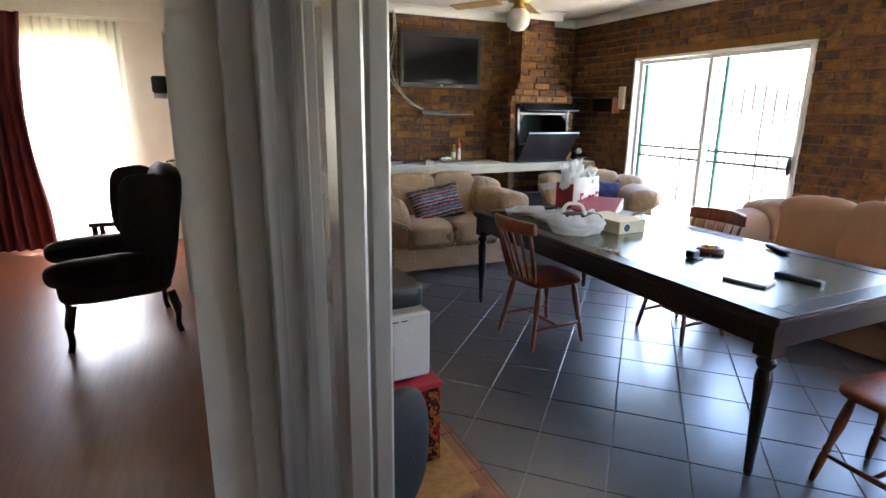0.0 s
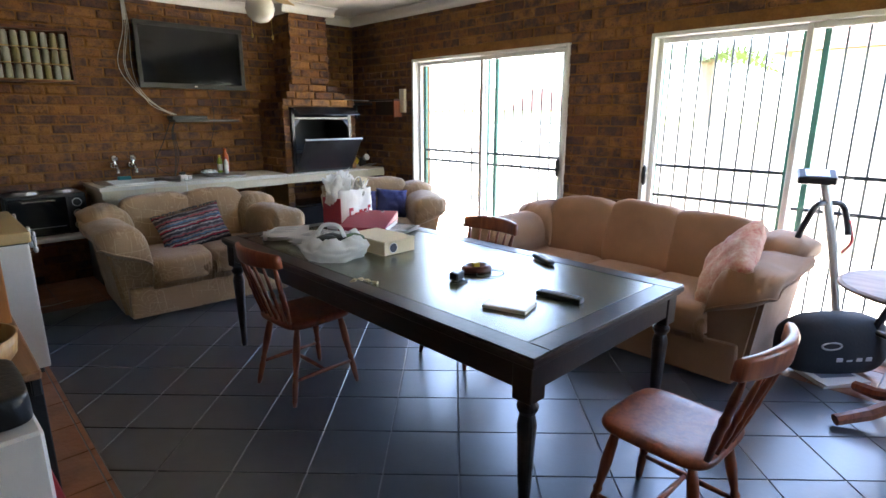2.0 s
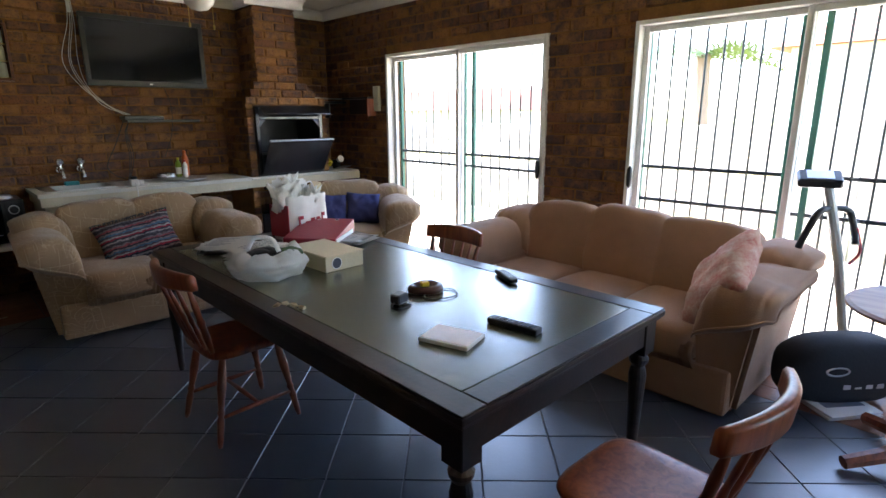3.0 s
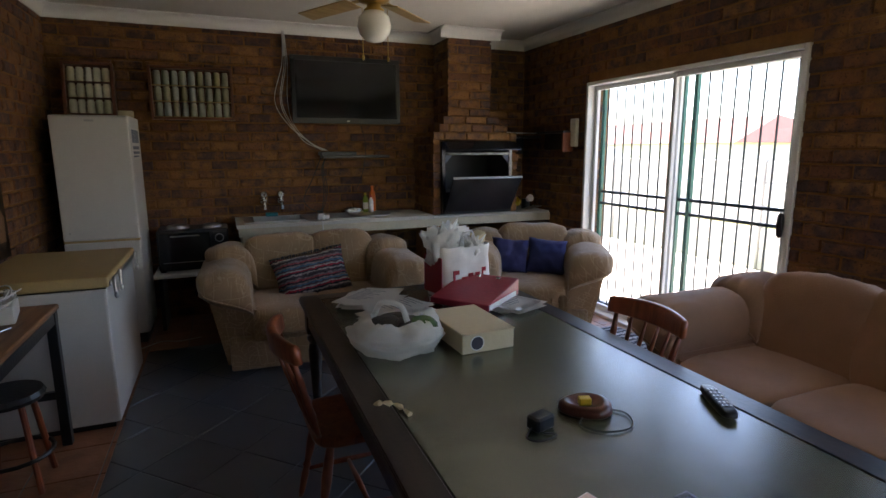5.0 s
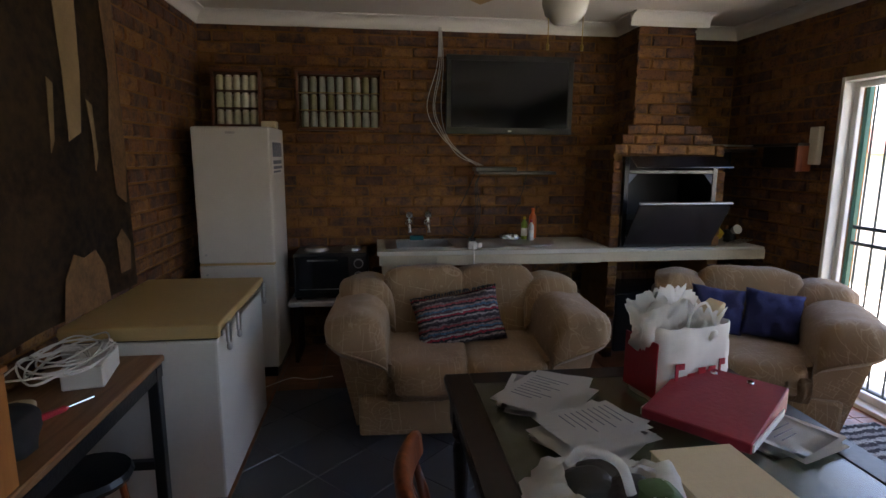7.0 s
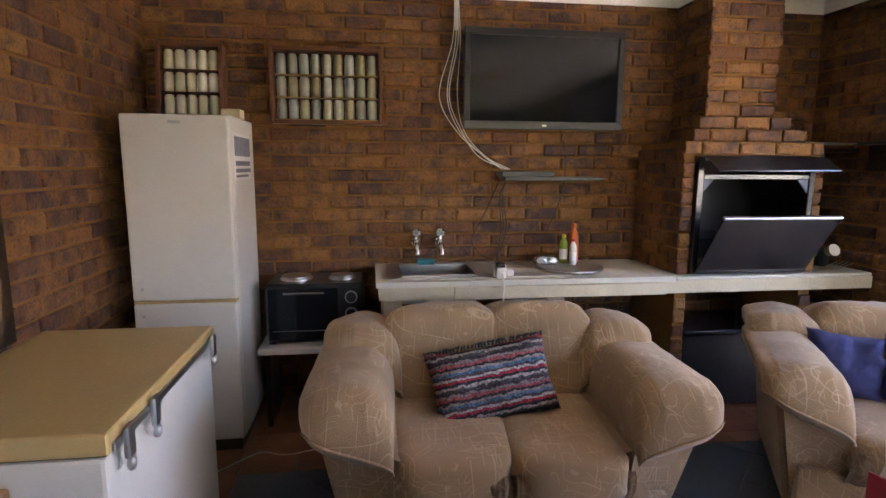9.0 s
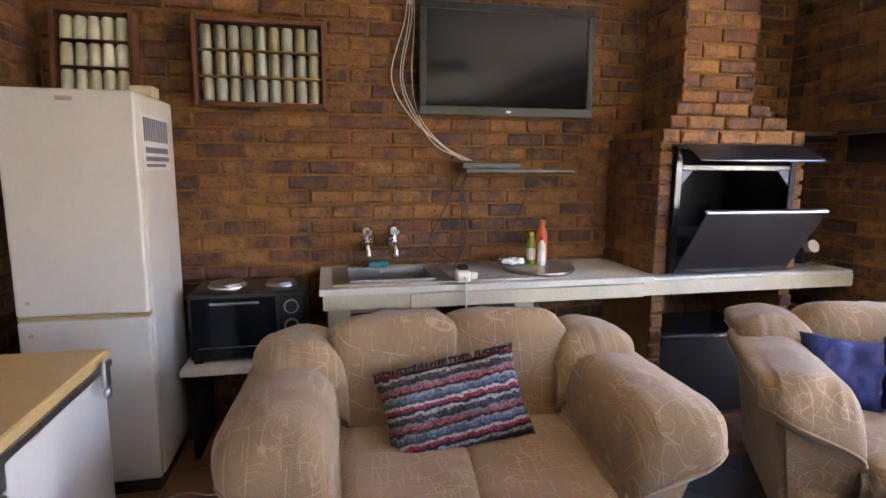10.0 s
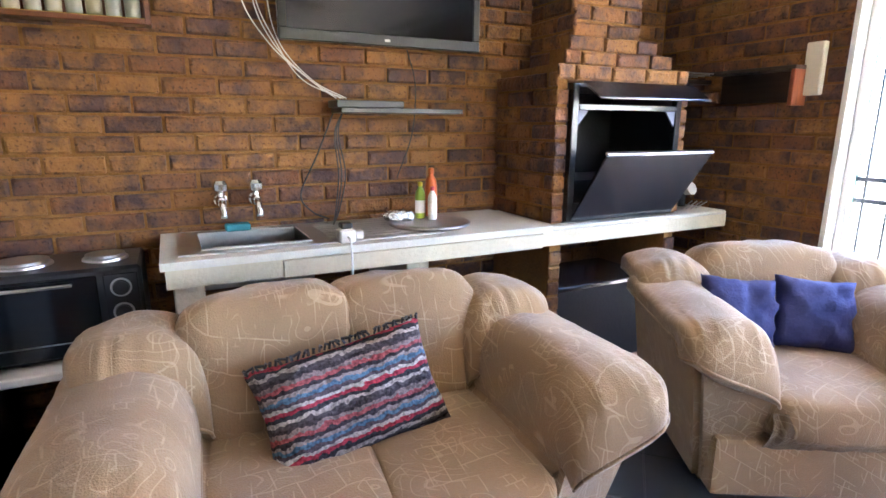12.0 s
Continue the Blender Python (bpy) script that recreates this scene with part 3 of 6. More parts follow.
# ---- sliding doors ----
def sliding_door(name, w, label):
    """Two-leaf aluminium sliding door in the east wall, with a barred gate outside it."""
    y0, y1, z0, z1 = w
    d = tagged(new(name), label, "sliding door", kind="structure")
    ym = (y0 + y1) / 2
    b = bmesh.new()
    box(XR - 0.012, XR + 0.115, y0, y0 + 0.030, z0, z1, 0.004, b)
    box(XR - 0.012, XR + 0.115, y1 - 0.030, y1, z0, z1, 0.004, b)
    box(XR - 0.012, XR + 0.115, y0 + 0.030, y1 - 0.030, z1 - 0.030, z1, 0.004, b)
    box(XR - 0.012, XR + 0.115, y0 + 0.030, y1 - 0.030, z0, z0 + 0.03, 0.004, b)
    part("door_frame", b, ALU, d, "white aluminium door frame")
    for k, (a, c, x) in enumerate(((y0 + 0.031, ym + 0.021, XR + 0.02), (ym - 0.021, y1 - 0.031, XR + 0.066))):
        b = bmesh.new()
        for u, v in ((a, a + 0.038), (c - 0.038, c)):
            box(x, x + 0.035, u, v, z0 + 0.032, z1 - 0.032, 0.004, b)
        box(x, x + 0.035, a + 0.038, c - 0.038, z0 + 0.032, z0 + 0.085, 0.004, b)
        box(x, x + 0.035, a + 0.038, c - 0.038, z1 - 0.07, z1 - 0.032, 0.004, b)
        leaf = part("door_leaf", b, ALU, d)
        g = part("pane", box(x + 0.014, x + 0.019, a + 0.034, c - 0.034, z0 + 0.075, z1 - 0.06), GLASS, leaf)
        g.visible_shadow = False
    hy = y0 + 0.072 if name == "door_1" else y1 - 0.03
    part("door_handle", lathe([(0.006, -0.08), (0.018, -0.06), (0.022, 0), (0.018, 0.06), (0.006, 0.08)], 10, pose(XR - 0.0, hy, 1.06)), BLACK, d, "black pull handle", True)
    return d


def bar_gate(w, label):
    y0, y1, z0, z1 = w
    d = thing("security_gate", pose(XR + 0.19, (y0 + y1) / 2, 0), label, "security gate", "security gates")
    h = (y1 - y0) / 2 - 0.02
    for s in (-1, 1):
        part("gate_post", box(-0.015, 0.015, s * h - 0.015, s * h + 0.015, 0.01, 2.10), GREEN, d)
        part("gate_post", box(-0.015, 0.015, s * 0.06 - 0.018, s * 0.06 + 0.018, 0.01, 2.10), GREEN, d)
    for z in (0.05, 1.02 if w is W1 else 0.89, 1.13, 2.08):
        part("gate_rail", box(-0.012, 0.012, -h, h, z - 0.012, z + 0.012), DARKBAR if z < 2 else GREEN, d)
    n = 18
    for i in range(n):
        y = -h + (i + 0.5) * 2 * h / n
        part("gate_bar", tube([(0, y, 0.05), (0, y, 2.08)], 0.008, 6), DARKBAR, d)


sliding_door("door_1", W1, "closed white aluminium sliding door to the yard")
sliding_door("door_2", W2, "closed white aluminium sliding door to the yard")
bar_gate(W1, "green steel burglar bar gate outside the sliding door")
bar_gate(W2, "green steel burglar bar gate outside the sliding door")

# doorway between lounge and room: leaves parked at its far side
d3 = tagged(new("door_3"), "open aluminium sliding door between lounge and room", "sliding door", kind="structure")
b = bmesh.new()
box(0.08, 0.30, 1.385, 1.43, 0, 2.12, 0.004, b)
box(0.08, 0.30, DOORWAY[0], DOORWAY[0] + 0.045, 0, 2.12, 0.004, b)
box(0.08, 0.30, DOORWAY[0] + 0.045, 1.385, 2.075, 2.12, 0.004, b)
part("door_frame", b, ALU, d3)
part("track", box(0.10, 0.29, DOORWAY[0] + 0.045, 1.385, 0.0, 0.012), ALU_GREY, d3, "aluminium floor track")
for x, ya in ((0.150, 0.62), (0.225, 0.74)):
    b = bmesh.new()
    for u in (ya, 1.325):
        box(x, x + 0.036, u, u + 0.06, 0.02, 2.07, 0.005, b)
    box(x, x + 0.036, ya + 0.06, 1.325, 0.02, 0.10, 0.004, b)
    box(x, x + 0.036, ya + 0.06, 1.325, 2.01, 2.07, 0.004, b)
    leaf = part("door_leaf", b, ALU_GREY, d3)
    part("pane", box(x + 0.015, x + 0.020, ya + 0.05, 1.335, 0.09, 2.02), GLASS, leaf)
part("lock", box(0.262, 0.268, 0.76, 0.785, 0.95, 1.13, 0.002), BLACK, d3, "dark lock plate")

# ---- outside ----
structure("ground", box(-60, 400, -400, 400, -0.5, -0.12), LAWN, "dry lawn and ground outside")
structure("pavement", box(XR + WT, 8.0, -6, 12, -0.118, -0.03), PAVING, "pale sunlit paving of the yard")
fence = tagged(new("boundary_wall"), "pale precast concrete slab boundary wall", "boundary wall", kind="structure")
post_me = part("fence_post", box(8.35, 8.47, -0.06, 0.06, -0.12, 1.55, 0.01), PRECAST, fence)
slab_me = part("fence_slab", box(8.39, 8.43, 0.065, 1.435, -0.12, 0.165, 0.01), PRECAST, fence)
for i in range(-7, 12):
    if i != 0:
        p = post_me.copy()
        scene.collection.objects.link(p)
        p.location = (0, i * 1.5, 0)
    for k in range(5):
        if i == 0 and k == 0:
            continue
        p = slab_me.copy()
        scene.collection.objects.link(p)
        p.location = (0, i * 1.5, k * 0.30)


def house(x, y, w, d, h, windows, label):
    t = thing("neighbour_house", pose(x, y, -0.12), label, "house")
    part("wall", box(0, d, -w / 2, w / 2, 0, h), PLASTER, t)
    b = bmesh.new()
    v = [b.verts.new(c) for c in ((-0.4, -w / 2 - 0.4, h), (-0.4, w / 2 + 0.4, h), (d + 0.4, w / 2 + 0.4, h), (d + 0.4, -w / 2 - 0.4, h), (d / 2, -w / 2 + 1, h + 1.3), (d / 2, w / 2 - 1, h + 1.3))]
    for q in ((0, 1, 5, 4), (1, 2, 5), (2, 3, 4, 5), (3, 0, 4), (0, 3, 2, 1)):
        b.faces.new([v[i] for i in q])
    part("roof", b, ROOF, t)
    for yy, zz in windows:
        win = part("window", box(-0.03, 0.03, yy - 0.6, yy + 0.6, zz, zz + 1.0), ALU, t)
        for s in (-1, 1):
            part("pane", box(-0.035, -0.028, yy + s * 0.29 - 0.26, yy + s * 0.29 + 0.26, zz + 0.05, zz + 0.95), BLACK, win)


house(15.0, -1.5, 11, 7, 3.0, ((2.6, 1.4), (-1.5, 1.4)), "white neighbouring house with a window beyond the wall")
house(22.0, 26, 16, 8, 1.9, ((2, 0.8),), "low neighbouring house with a red tiled roof")


def bare_tree(x, y, h, seed):
    """Small leafless garden tree: tapered trunk and forked twigs with a few buds."""
    rng = random.Random(seed)
    t = thing("garden_tree", pose(x, y, -0.12), "bare branching garden tree in the yard", "tree")
    b = bmesh.new()
    tips = []

    def grow(p, d, ln, r, depth):
        pts = [p]
        for k in range(3):
            d = (d + Vector((rng.uniform(-0.2, 0.2), rng.uniform(-0.2, 0.2), rng.uniform(-0.05, 0.12)))).normalized()
            pts.append(pts[-1] + d * ln / 3)
        tube(pts, [r, r * 0.9, r * 0.8, r * 0.65], 6 if depth < 2 else 4, b)
        if depth == 5:
            tips.append(pts[-1])
            return
        for k in range(3 if depth < 3 else 2):
            nd = (d + Vector((rng.uniform(-0.9, 0.9), rng.uniform(-0.9, 0.9), rng.uniform(-0.1, 0.6)))).normalized()
            grow(pts[-1], nd, ln * 0.72, r * 0.6, depth + 1)

    grow(Vector((0, 0, 0)), Vector((0, 0.1, 1)), h * 0.32, 0.05, 0)
    part("trunk", b, BARK, t)
    c = bmesh.new()
    for p in tips:
        for k in range(2):
            q = p + Vector([rng.uniform(-0.12, 0.12) for _ in range(3)])
            a = [c.verts.new(q + Vector([rng.uniform(-0.04, 0.04) for _ in range(3)])) for _ in range(3)]
            c.faces.new(a)
    part("crown", c, FLORAL, t, "sparse pinkish buds")


bare_tree(7.0, 0.55, 3.0, 4)


def palm(x, y, h):
    t = thing("palm", pose(x, y, -0.12), "green palm behind the boundary wall", "tree")
    part("trunk", tube([(0, 0, 0), (0.05, 0, h * 0.5), (0, 0.05, h)], [0.16, 0.12, 0.11], 8), BARK, t)
    b = bmesh.new()
    for k in range(22):
        a = k * 2.4
        el = 0.2 + 0.9 * ((k * 7) % 11) / 11
        for j in range(16):
            s = j / 15
            rr = 1.5 * s
            c = Vector((math.cos(a) * rr * math.cos(el * (1 - s)), math.sin(a) * rr * math.cos(el * (1 - s)), h + 0.9 * math.sin(el) * s - 1.1 * s * s))
            for side in (-1, 1):
                w = Vector((-math.sin(a), math.cos(a), -0.5)) * side * 0.35 * math.sin(math.pi * min(1, s + 0.15)) + Vector((math.cos(a), math.sin(a), 0)) * 0.15
                b.faces.new((b.verts.new(c), b.verts.new(c + w), b.verts.new(c + w * 0.1 + Vector((math.cos(a), math.sin(a), 0)) * 0.05)))
    part("crown", b, LEAF, t)


palm(11.0, 4.2, 2.6)

# ---- lounge seen through the doorway ----
structure("ceiling_lounge", box(-3.6, XL - 0.02, YF, 6.97, ZC, ZC + 0.1), CEILING, "white ceiling of the lounge")
structure("wall_lounge_west", box(-3.6 - WT, -3.6, YF - WT, 6.95 + WT, -0.1, ZC + 0.3), PLASTER, "white plastered lounge wall")
bm = bmesh.new()
for x0, x1, z0, z1 in ((-3.6, -1.75, -0.1, ZC + 0.3), (-0.62, 0.12, -0.1, ZC + 0.3), (-1.75, -0.62, 0, 0.25), (-1.75, -0.62, 2.2, ZC + 0.3)):
    box(x0, x1, 6.95, 6.95 + WT, z0, z1, bm=bm)
structure("wall_lounge_north", bm, PLASTER, "white plastered lounge wall with a curtained window")
win = tagged(new("window_1"), "tall lounge window behind sheer curtains", "window", kind="structure")
b = bmesh.new()
for a in ((-1.75, -1.70, 0.25, 2.2), (-0.67, -0.62, 0.25, 2.2), (-1.70, -0.67, 0.25, 0.30), (-1.70, -0.67, 2.15, 2.2), (-1.21, -1.17, 0.30, 2.15)):
    box(a[0], a[1], 7.0, 7.05, a[2], a[3], bm=b)
part("window_frame", b, ALU, win)
g = part("pane", box(-1.70, -0.67, 7.02, 7.025, 0.30, 2.15), GLASS, win)
g.visible_shadow = False


def curtain(name, x0, x1, y, z0, z1, material, label, folds, amp, gather=0.0):
    t = thing(name, pose((x0 + x1) / 2, y, z0), label, "curtain")
    w = (x1 - x0) / 2
    b = bmesh.new()
    n, k = folds * 8, 10
    grid = []
    for j in range(k + 1):
        s = j / k
        row = []
        for i in range(n + 1):
            u = 2 * i / n - 1
            squeeze = 1 - gather * math.sin(math.pi * min(1, (1 - s) * 1.2)) * 0.5
            row.append(b.verts.new((u * w * squeeze, amp * math.sin(i / 8 * 2 * math.pi + 0.4 * math.sin(j)) + 0.01 * math.sin(i), s * (z1 - z0))))
        grid.append(row)
    for a, c in zip(grid, grid[1:]):
        for i in range(n):
            b.faces.new((a[i], a[i + 1], c[i + 1], c[i]))
    part("cloth", b, material, t, smooth=True)
    return t


curtain("sheer_curtain", -1.80, -0.52, 6.88, 0.06, 2.36, SHEER, "white sheer curtain over the bright lounge window", 16, 0.02)
curtain("burgundy_curtain", -2.05, -1.34, 6.78, 0.04, 2.38, BURGUNDY, "dark burgundy curtain drawn aside", 7, 0.035, 0.5)
t = thing("curtain_rail", pose(-1.2, 6.84, 2.38), "thin white curtain rail", "curtain rail")
part("rail", tube([(-1.2, 0, 0), (1.0, 0, 0)], 0.012, 6), ALU, t)


def wing_chair(m):
    t = thing("wing_armchair", m, "dark charcoal wing armchair with cabriole legs", "armchair")
    part("seat", soft(0, -0.02, 0.38, 0.30, 0.33, 0.10, 0.4), CHARCOAL, t, smooth=True)
    part("backrest", soft(0, 0.30, 0.72, 0.31, 0.09, 0.42, 0.5, pose(0, 0, 0, -10)), CHARCOAL, t, smooth=True)
    for s in (-1, 1):
        part("wing", soft(s * 0.31, 0.20, 0.84, 0.05, 0.17, 0.26, 0.6), CHARCOAL, t, smooth=True)
        part("armrest", soft(s * 0.33, -0.06, 0.52, 0.07, 0.34, 0.09, 0.6), CHARCOAL, t, smooth=True)
        for y in (-0.28, 0.28):
            part("leg", tube(smooth_path([(s * 0.27, y, 0.30), (s * 0.30, y * 1.1, 0.18), (s * 0.27, y * 1.1, 0.06), (s * 0.29, y * 1.15, 0.0)], 3), [0.03] * 4 + [0.02] * 6, 8), DARKWOOD, t)
    return t


wing_chair(pose(-0.52, 4.15, 0, 0, 0, -80))
t = thing("side_table", pose(-0.55, 5.6, 0), "dark side table with things on it by the lounge window", "table")
part("tabletop", box(-0.28, 0.28, -0.25, 0.25, 0.50, 0.54, 0.006), DARKWOOD, t)
for s in (-1, 1):
    for q in (-1, 1):
        part("leg", box(s * 0.24 - 0.02, s * 0.24 + 0.02, q * 0.21 - 0.02, q * 0.21 + 0.02, 0, 0.5), DARKWOOD, t)
t = thing("sofa", pose(-1.95, 4.6, 0), "dark sofa corner in the lounge", "sofa")
part("armrest", soft(0, 0, 0.32, 0.42, 0.5, 0.30, 0.4), CHARCOAL, t, smooth=True)
d4 = tagged(new("door_4"), "white lounge door standing ajar with a chrome handle", "door", kind="structure")
part("door_leaf", box(-0.10, -0.06, 4.75, 5.5, 0.01, 2.05, 0.004), WHITE, d4)
part("door_handle", tube([(-0.10, 5.40, 1.05), (-0.16, 5.40, 1.05), (-0.17, 5.28, 1.05)], 0.011, 6), CHROME, d4)
t = thing("wall_speaker", pose(-0.16, 5.3, 1.62), "small black and white wall box", "speaker")
part("body", box(-0.06, 0.06, -0.08, 0.08, 0, 0.14, 0.015), BLACK, t)
part("cap", box(-0.05, 0.05, -0.07, 0.07, -0.04, 0.0, 0.006), WHITE, t)

# ---- upholstered suite ----
def drape_pad(xi, xo, zt, zi, zo, y0, y1, seed):
    """A stuffed pad draped over an arm: from its low inner edge over the crown to its outer lip, gathered at the front."""
    b = bmesh.new()
    na, ny = 40, 30
    ln = y0 - y1
    top, low = [], []
    for j in range(ny + 1):
        d = ln * (0.5 - 0.5 * math.cos(math.pi * j / ny))
        front = math.sqrt(max(0.0, 1 - (1 - min(1, d / 0.17)) ** 2.6))
        rear = math.sqrt(max(0.0, 1 - (1 - min(1, (ln - d) / 0.12)) ** 2))
        h = front * rear
        rt, rl = [], []
        for i in range(na + 1):
            a = i / na
            base = zi + (zo - zi) * min(1, a / 0.82) ** 0.9 - 0.025 * max(0, (a - 0.7) / 0.3) ** 2
            x = xi + (xo - xi) * (0.5 - 0.5 * math.cos(math.pi * a)) ** 0.9
            y = y1 + d + (0.05 * (1 - a) ** 2 + 0.13 * max(0, (a - 0.6) / 0.4) ** 2) * math.exp(-d / 0.2)
            q = noise.noise(Vector((x * 5 + seed, y * 5, seed))) + 0.5 * noise.noise(Vector((x * 13, y * 13 + seed, 0)))
            pucker = (math.sin(a * 38 + 2 * math.sin(a * 11 + seed)) * 0.011 + 0.005 * math.sin(a * 90 + seed)) * math.exp(-d / 0.075) * min(1, d / 0.015)
            base -= 0.045 * max(0, 1 - d / 0.12) ** 2
            z = base + (zt - base) * math.sin(math.pi * a) ** 0.58 * h + (q * 0.012 + pucker) * h
            rt.append(b.verts.new((x + (0.02 * h if a > 0.8 else 0) * math.sin(math.pi * (a - 0.8) / 0.2), y, z)))
            rl.append(b.verts.new((x, y + 0.012, base - 0.035 * math.sin(math.pi * a) ** 0.4)) if 0 < i < na else rt[-1])
        top.append(rt)
        low.append(rl)
    for j in range(ny):
        for i in range(na):
            b.faces.new((top[j][i], top[j][i + 1], top[j + 1][i + 1], top[j + 1][i]))
            b.faces.new((low[j][i], low[j + 1][i], low[j + 1][i + 1], low[j][i + 1]))
    for rt, rl in ((top[0], low[0]), (top[-1], low[-1])):
        for i in range(na):
            q = [rt[i], rt[i + 1], rl[i + 1], rl[i]]
            b.faces.new(list(dict.fromkeys(q)))
    edge = [(v.co.x, v.co.y - 0.002, v.co.z - 0.006) for v in top[0][::3]] + [(r[-1].co.x, r[-1].co.y, r[-1].co.z - 0.006) for r in top[2:-3:3]]
    return b, edge


def mirrored(b, s):
    if s < 0:
        b.transform(Matrix.Scale(-1, 4, (1, 0, 0)))
    return b


def sofa(name, m, half, n, material, label, category, group="lounge suite"):
    """Sofa with draped pillow arms, front along -y: arms reach y = -0.55, back ends at y = 0.5."""
    t = thing(name, m, label, category, group)
    inner = half - 0.33
    part("base", box(-half + 0.17, half - 0.17, -0.43, 0.46, 0.03, 0.27, 0.02, seg=2), material, t)
    part("back_frame", box(-half + 0.16, half - 0.16, 0.33, 0.50, 0.03, 0.66, 0.05, seg=3), material, t)
    cw = 2 * inner / n
    for i in range(n):
        x = -inner + (i + 0.5) * cw
        c = part("seat_cushion", soft(x, -0.14, 0.37, cw / 2 + 0.012, 0.36, 0.105, 0.36, nu=44, lump=0.022, seed=i * 3.1 + half), material, t, smooth=True)
        part("front_gather", gathers(x, cw * 0.99, -0.50, 0.22, 0.40), material, c, smooth=True)
        mid = 1 - abs(2 * (i + 0.5) / n - 1)
        part("back_cushion", soft(x, 0.26, 0.60 + 0.03 * mid * (n > 2), cw / 2 + 0.045, 0.15, 0.27, 0.42, pose(0, 0, 0, -12), nu=44, nv=26, lump=0.024, seed=i * 5.7 + half), material, t, smooth=True)
    for s in (-1, 1):
        w0 = half - 0.36
        b = bmesh.new()
        v = [b.verts.new(c) for c in ((w0, -0.34, 0.02), (half - 0.15, -0.34, 0.02), (half - 0.15, 0.44, 0.02), (w0, 0.44, 0.02), (w0, -0.47, 0.48), (half - 0.05, -0.47, 0.61), (half - 0.08, 0.44, 0.61), (w0, 0.44, 0.50))]
        for q in ((0, 3, 2, 1), (4, 5, 6, 7), (0, 1, 5, 4), (2, 3, 7, 6), (1, 2, 6, 5), (3, 0, 4, 7)):
            b.faces.new([v[i] for i in q])
        bmesh.ops.bevel(b, geom=b.edges[:], offset=0.025, segments=2, affect='EDGES')
        part("arm_panel", mirrored(b, s), material, t)
        b, edge = drape_pad(half - 0.335, half - 0.005, 0.74, 0.49, 0.66, 0.28, -0.55, s * 3.3 + half)
        a = part("armrest", mirrored(b, s), material, t, smooth=True)
        part("piping", mirrored(tube(edge, 0.0055, 6), s), material, a, smooth=True)
        b, edge = drape_pad(half - 0.37, half - 0.02, 0.815, 0.54, 0.715, 0.46, 0.02, s * 7.1 + half)
        a = part("wing_cushion", mirrored(b, s), material, t, smooth=True)
        part("piping", mirrored(tube(edge, 0.0055, 6), s), material, a, smooth=True)
    return t


def gathers(cx, w, y, z0, z1):
    """The pleated fall of cloth under the front of a seat, gathered at its top."""
    b = bmesh.new()
    n = 72
    rows = []
    for k in range(7):
        f = k / 6
        z = z1 + (z0 - z1) * f
        amp = 0.004 + 0.012 * math.sin(math.pi * min(1, f * 1.25)) * (1 - 0.5 * f)
        row = []
        for i in range(n + 1):
            u = i / n
            q = noise.noise(Vector((u * 17 + cx * 9, f * 1.2, y))) + 0.6 * noise.noise(Vector((u * 37 + cx * 5, f * 2, 1.0)))
            row.append(b.verts.new((cx - w / 2 + w * u, y + 0.085 * f * f + amp * q * 1.5 + 0.03 * (1 - f) ** 6, z)))
        rows.append(row)
    for a, c in zip(rows, rows[1:]):
        for i in range(n):
            b.faces.new((a[i], a[i + 1], c[i + 1], c[i]))
    bmesh.ops.solidify(b, geom=b.faces[:], thickness=0.01)
    return b


sofa("loveseat", pose(2.26, 4.95, 0, 0, 0, -3), 0.79, 2, FABRIC, "beige patterned two-seat sofa with rolled arms", "sofa")
ARMCHAIR = pose(4.10, 4.757, 0, 0, 0, -30)
sofa("armchair", ARMCHAIR, 0.60, 1, FABRIC, "beige patterned armchair with rolled arms", "armchair")
sofa("sofa", pose(4.20, 2.02, 0, 0, 0, -90), 1.08, 3, SUEDE, "tan three-seat sofa before the sliding doors", "sofa")

t = thing("striped_cushion", pose(2.235, 4.915, 0.59, -26, -9, 1), "multicoloured rag-woven striped cushion on the loveseat", "cushion", "cushions")
c = part("cover", pillow(0.56, 0.34, 0.15, seed=2.0, crease=0.02), RAG, t, smooth=True)
rng = random.Random(3)
b = bmesh.new()
for i in range(34):
    x = -0.27 + 0.54 * i / 33
    tube([(x, 0, 0.16), (x + rng.uniform(-0.012, 0.012), rng.uniform(-0.02, 0.0), 0.178), (x + rng.uniform(-0.02, 0.02), rng.uniform(-0.03, 0.0), 0.172)], 0.005, 4, b)
part("fringe", b, BLACK, c, "dark looped fringe")
for dx, rz, s in ((-0.20, 3, 5.0), (0.115, -4, 8.0)):
    t = thing("blue_cushion", ARMCHAIR @ pose(dx, 0.0, 0.615, -20, 5, rz), "plain blue cotton cushion on the armchair", "cushion", "cushions")
    part("cover", pillow(0.33, 0.31, 0.13, seed=s, crease=0.022), BLUE, t, smooth=True)
t = thing("floral_cushion", pose(3.97, 1.26, 0.68, 38, -26, 12), "cream and red floral cushion against the sofa arm", "cushion", "cushions")
part("cover", pillow(0.50, 0.44, 0.16, seed=3.3, crease=0.018), FLORAL, t, smooth=True)

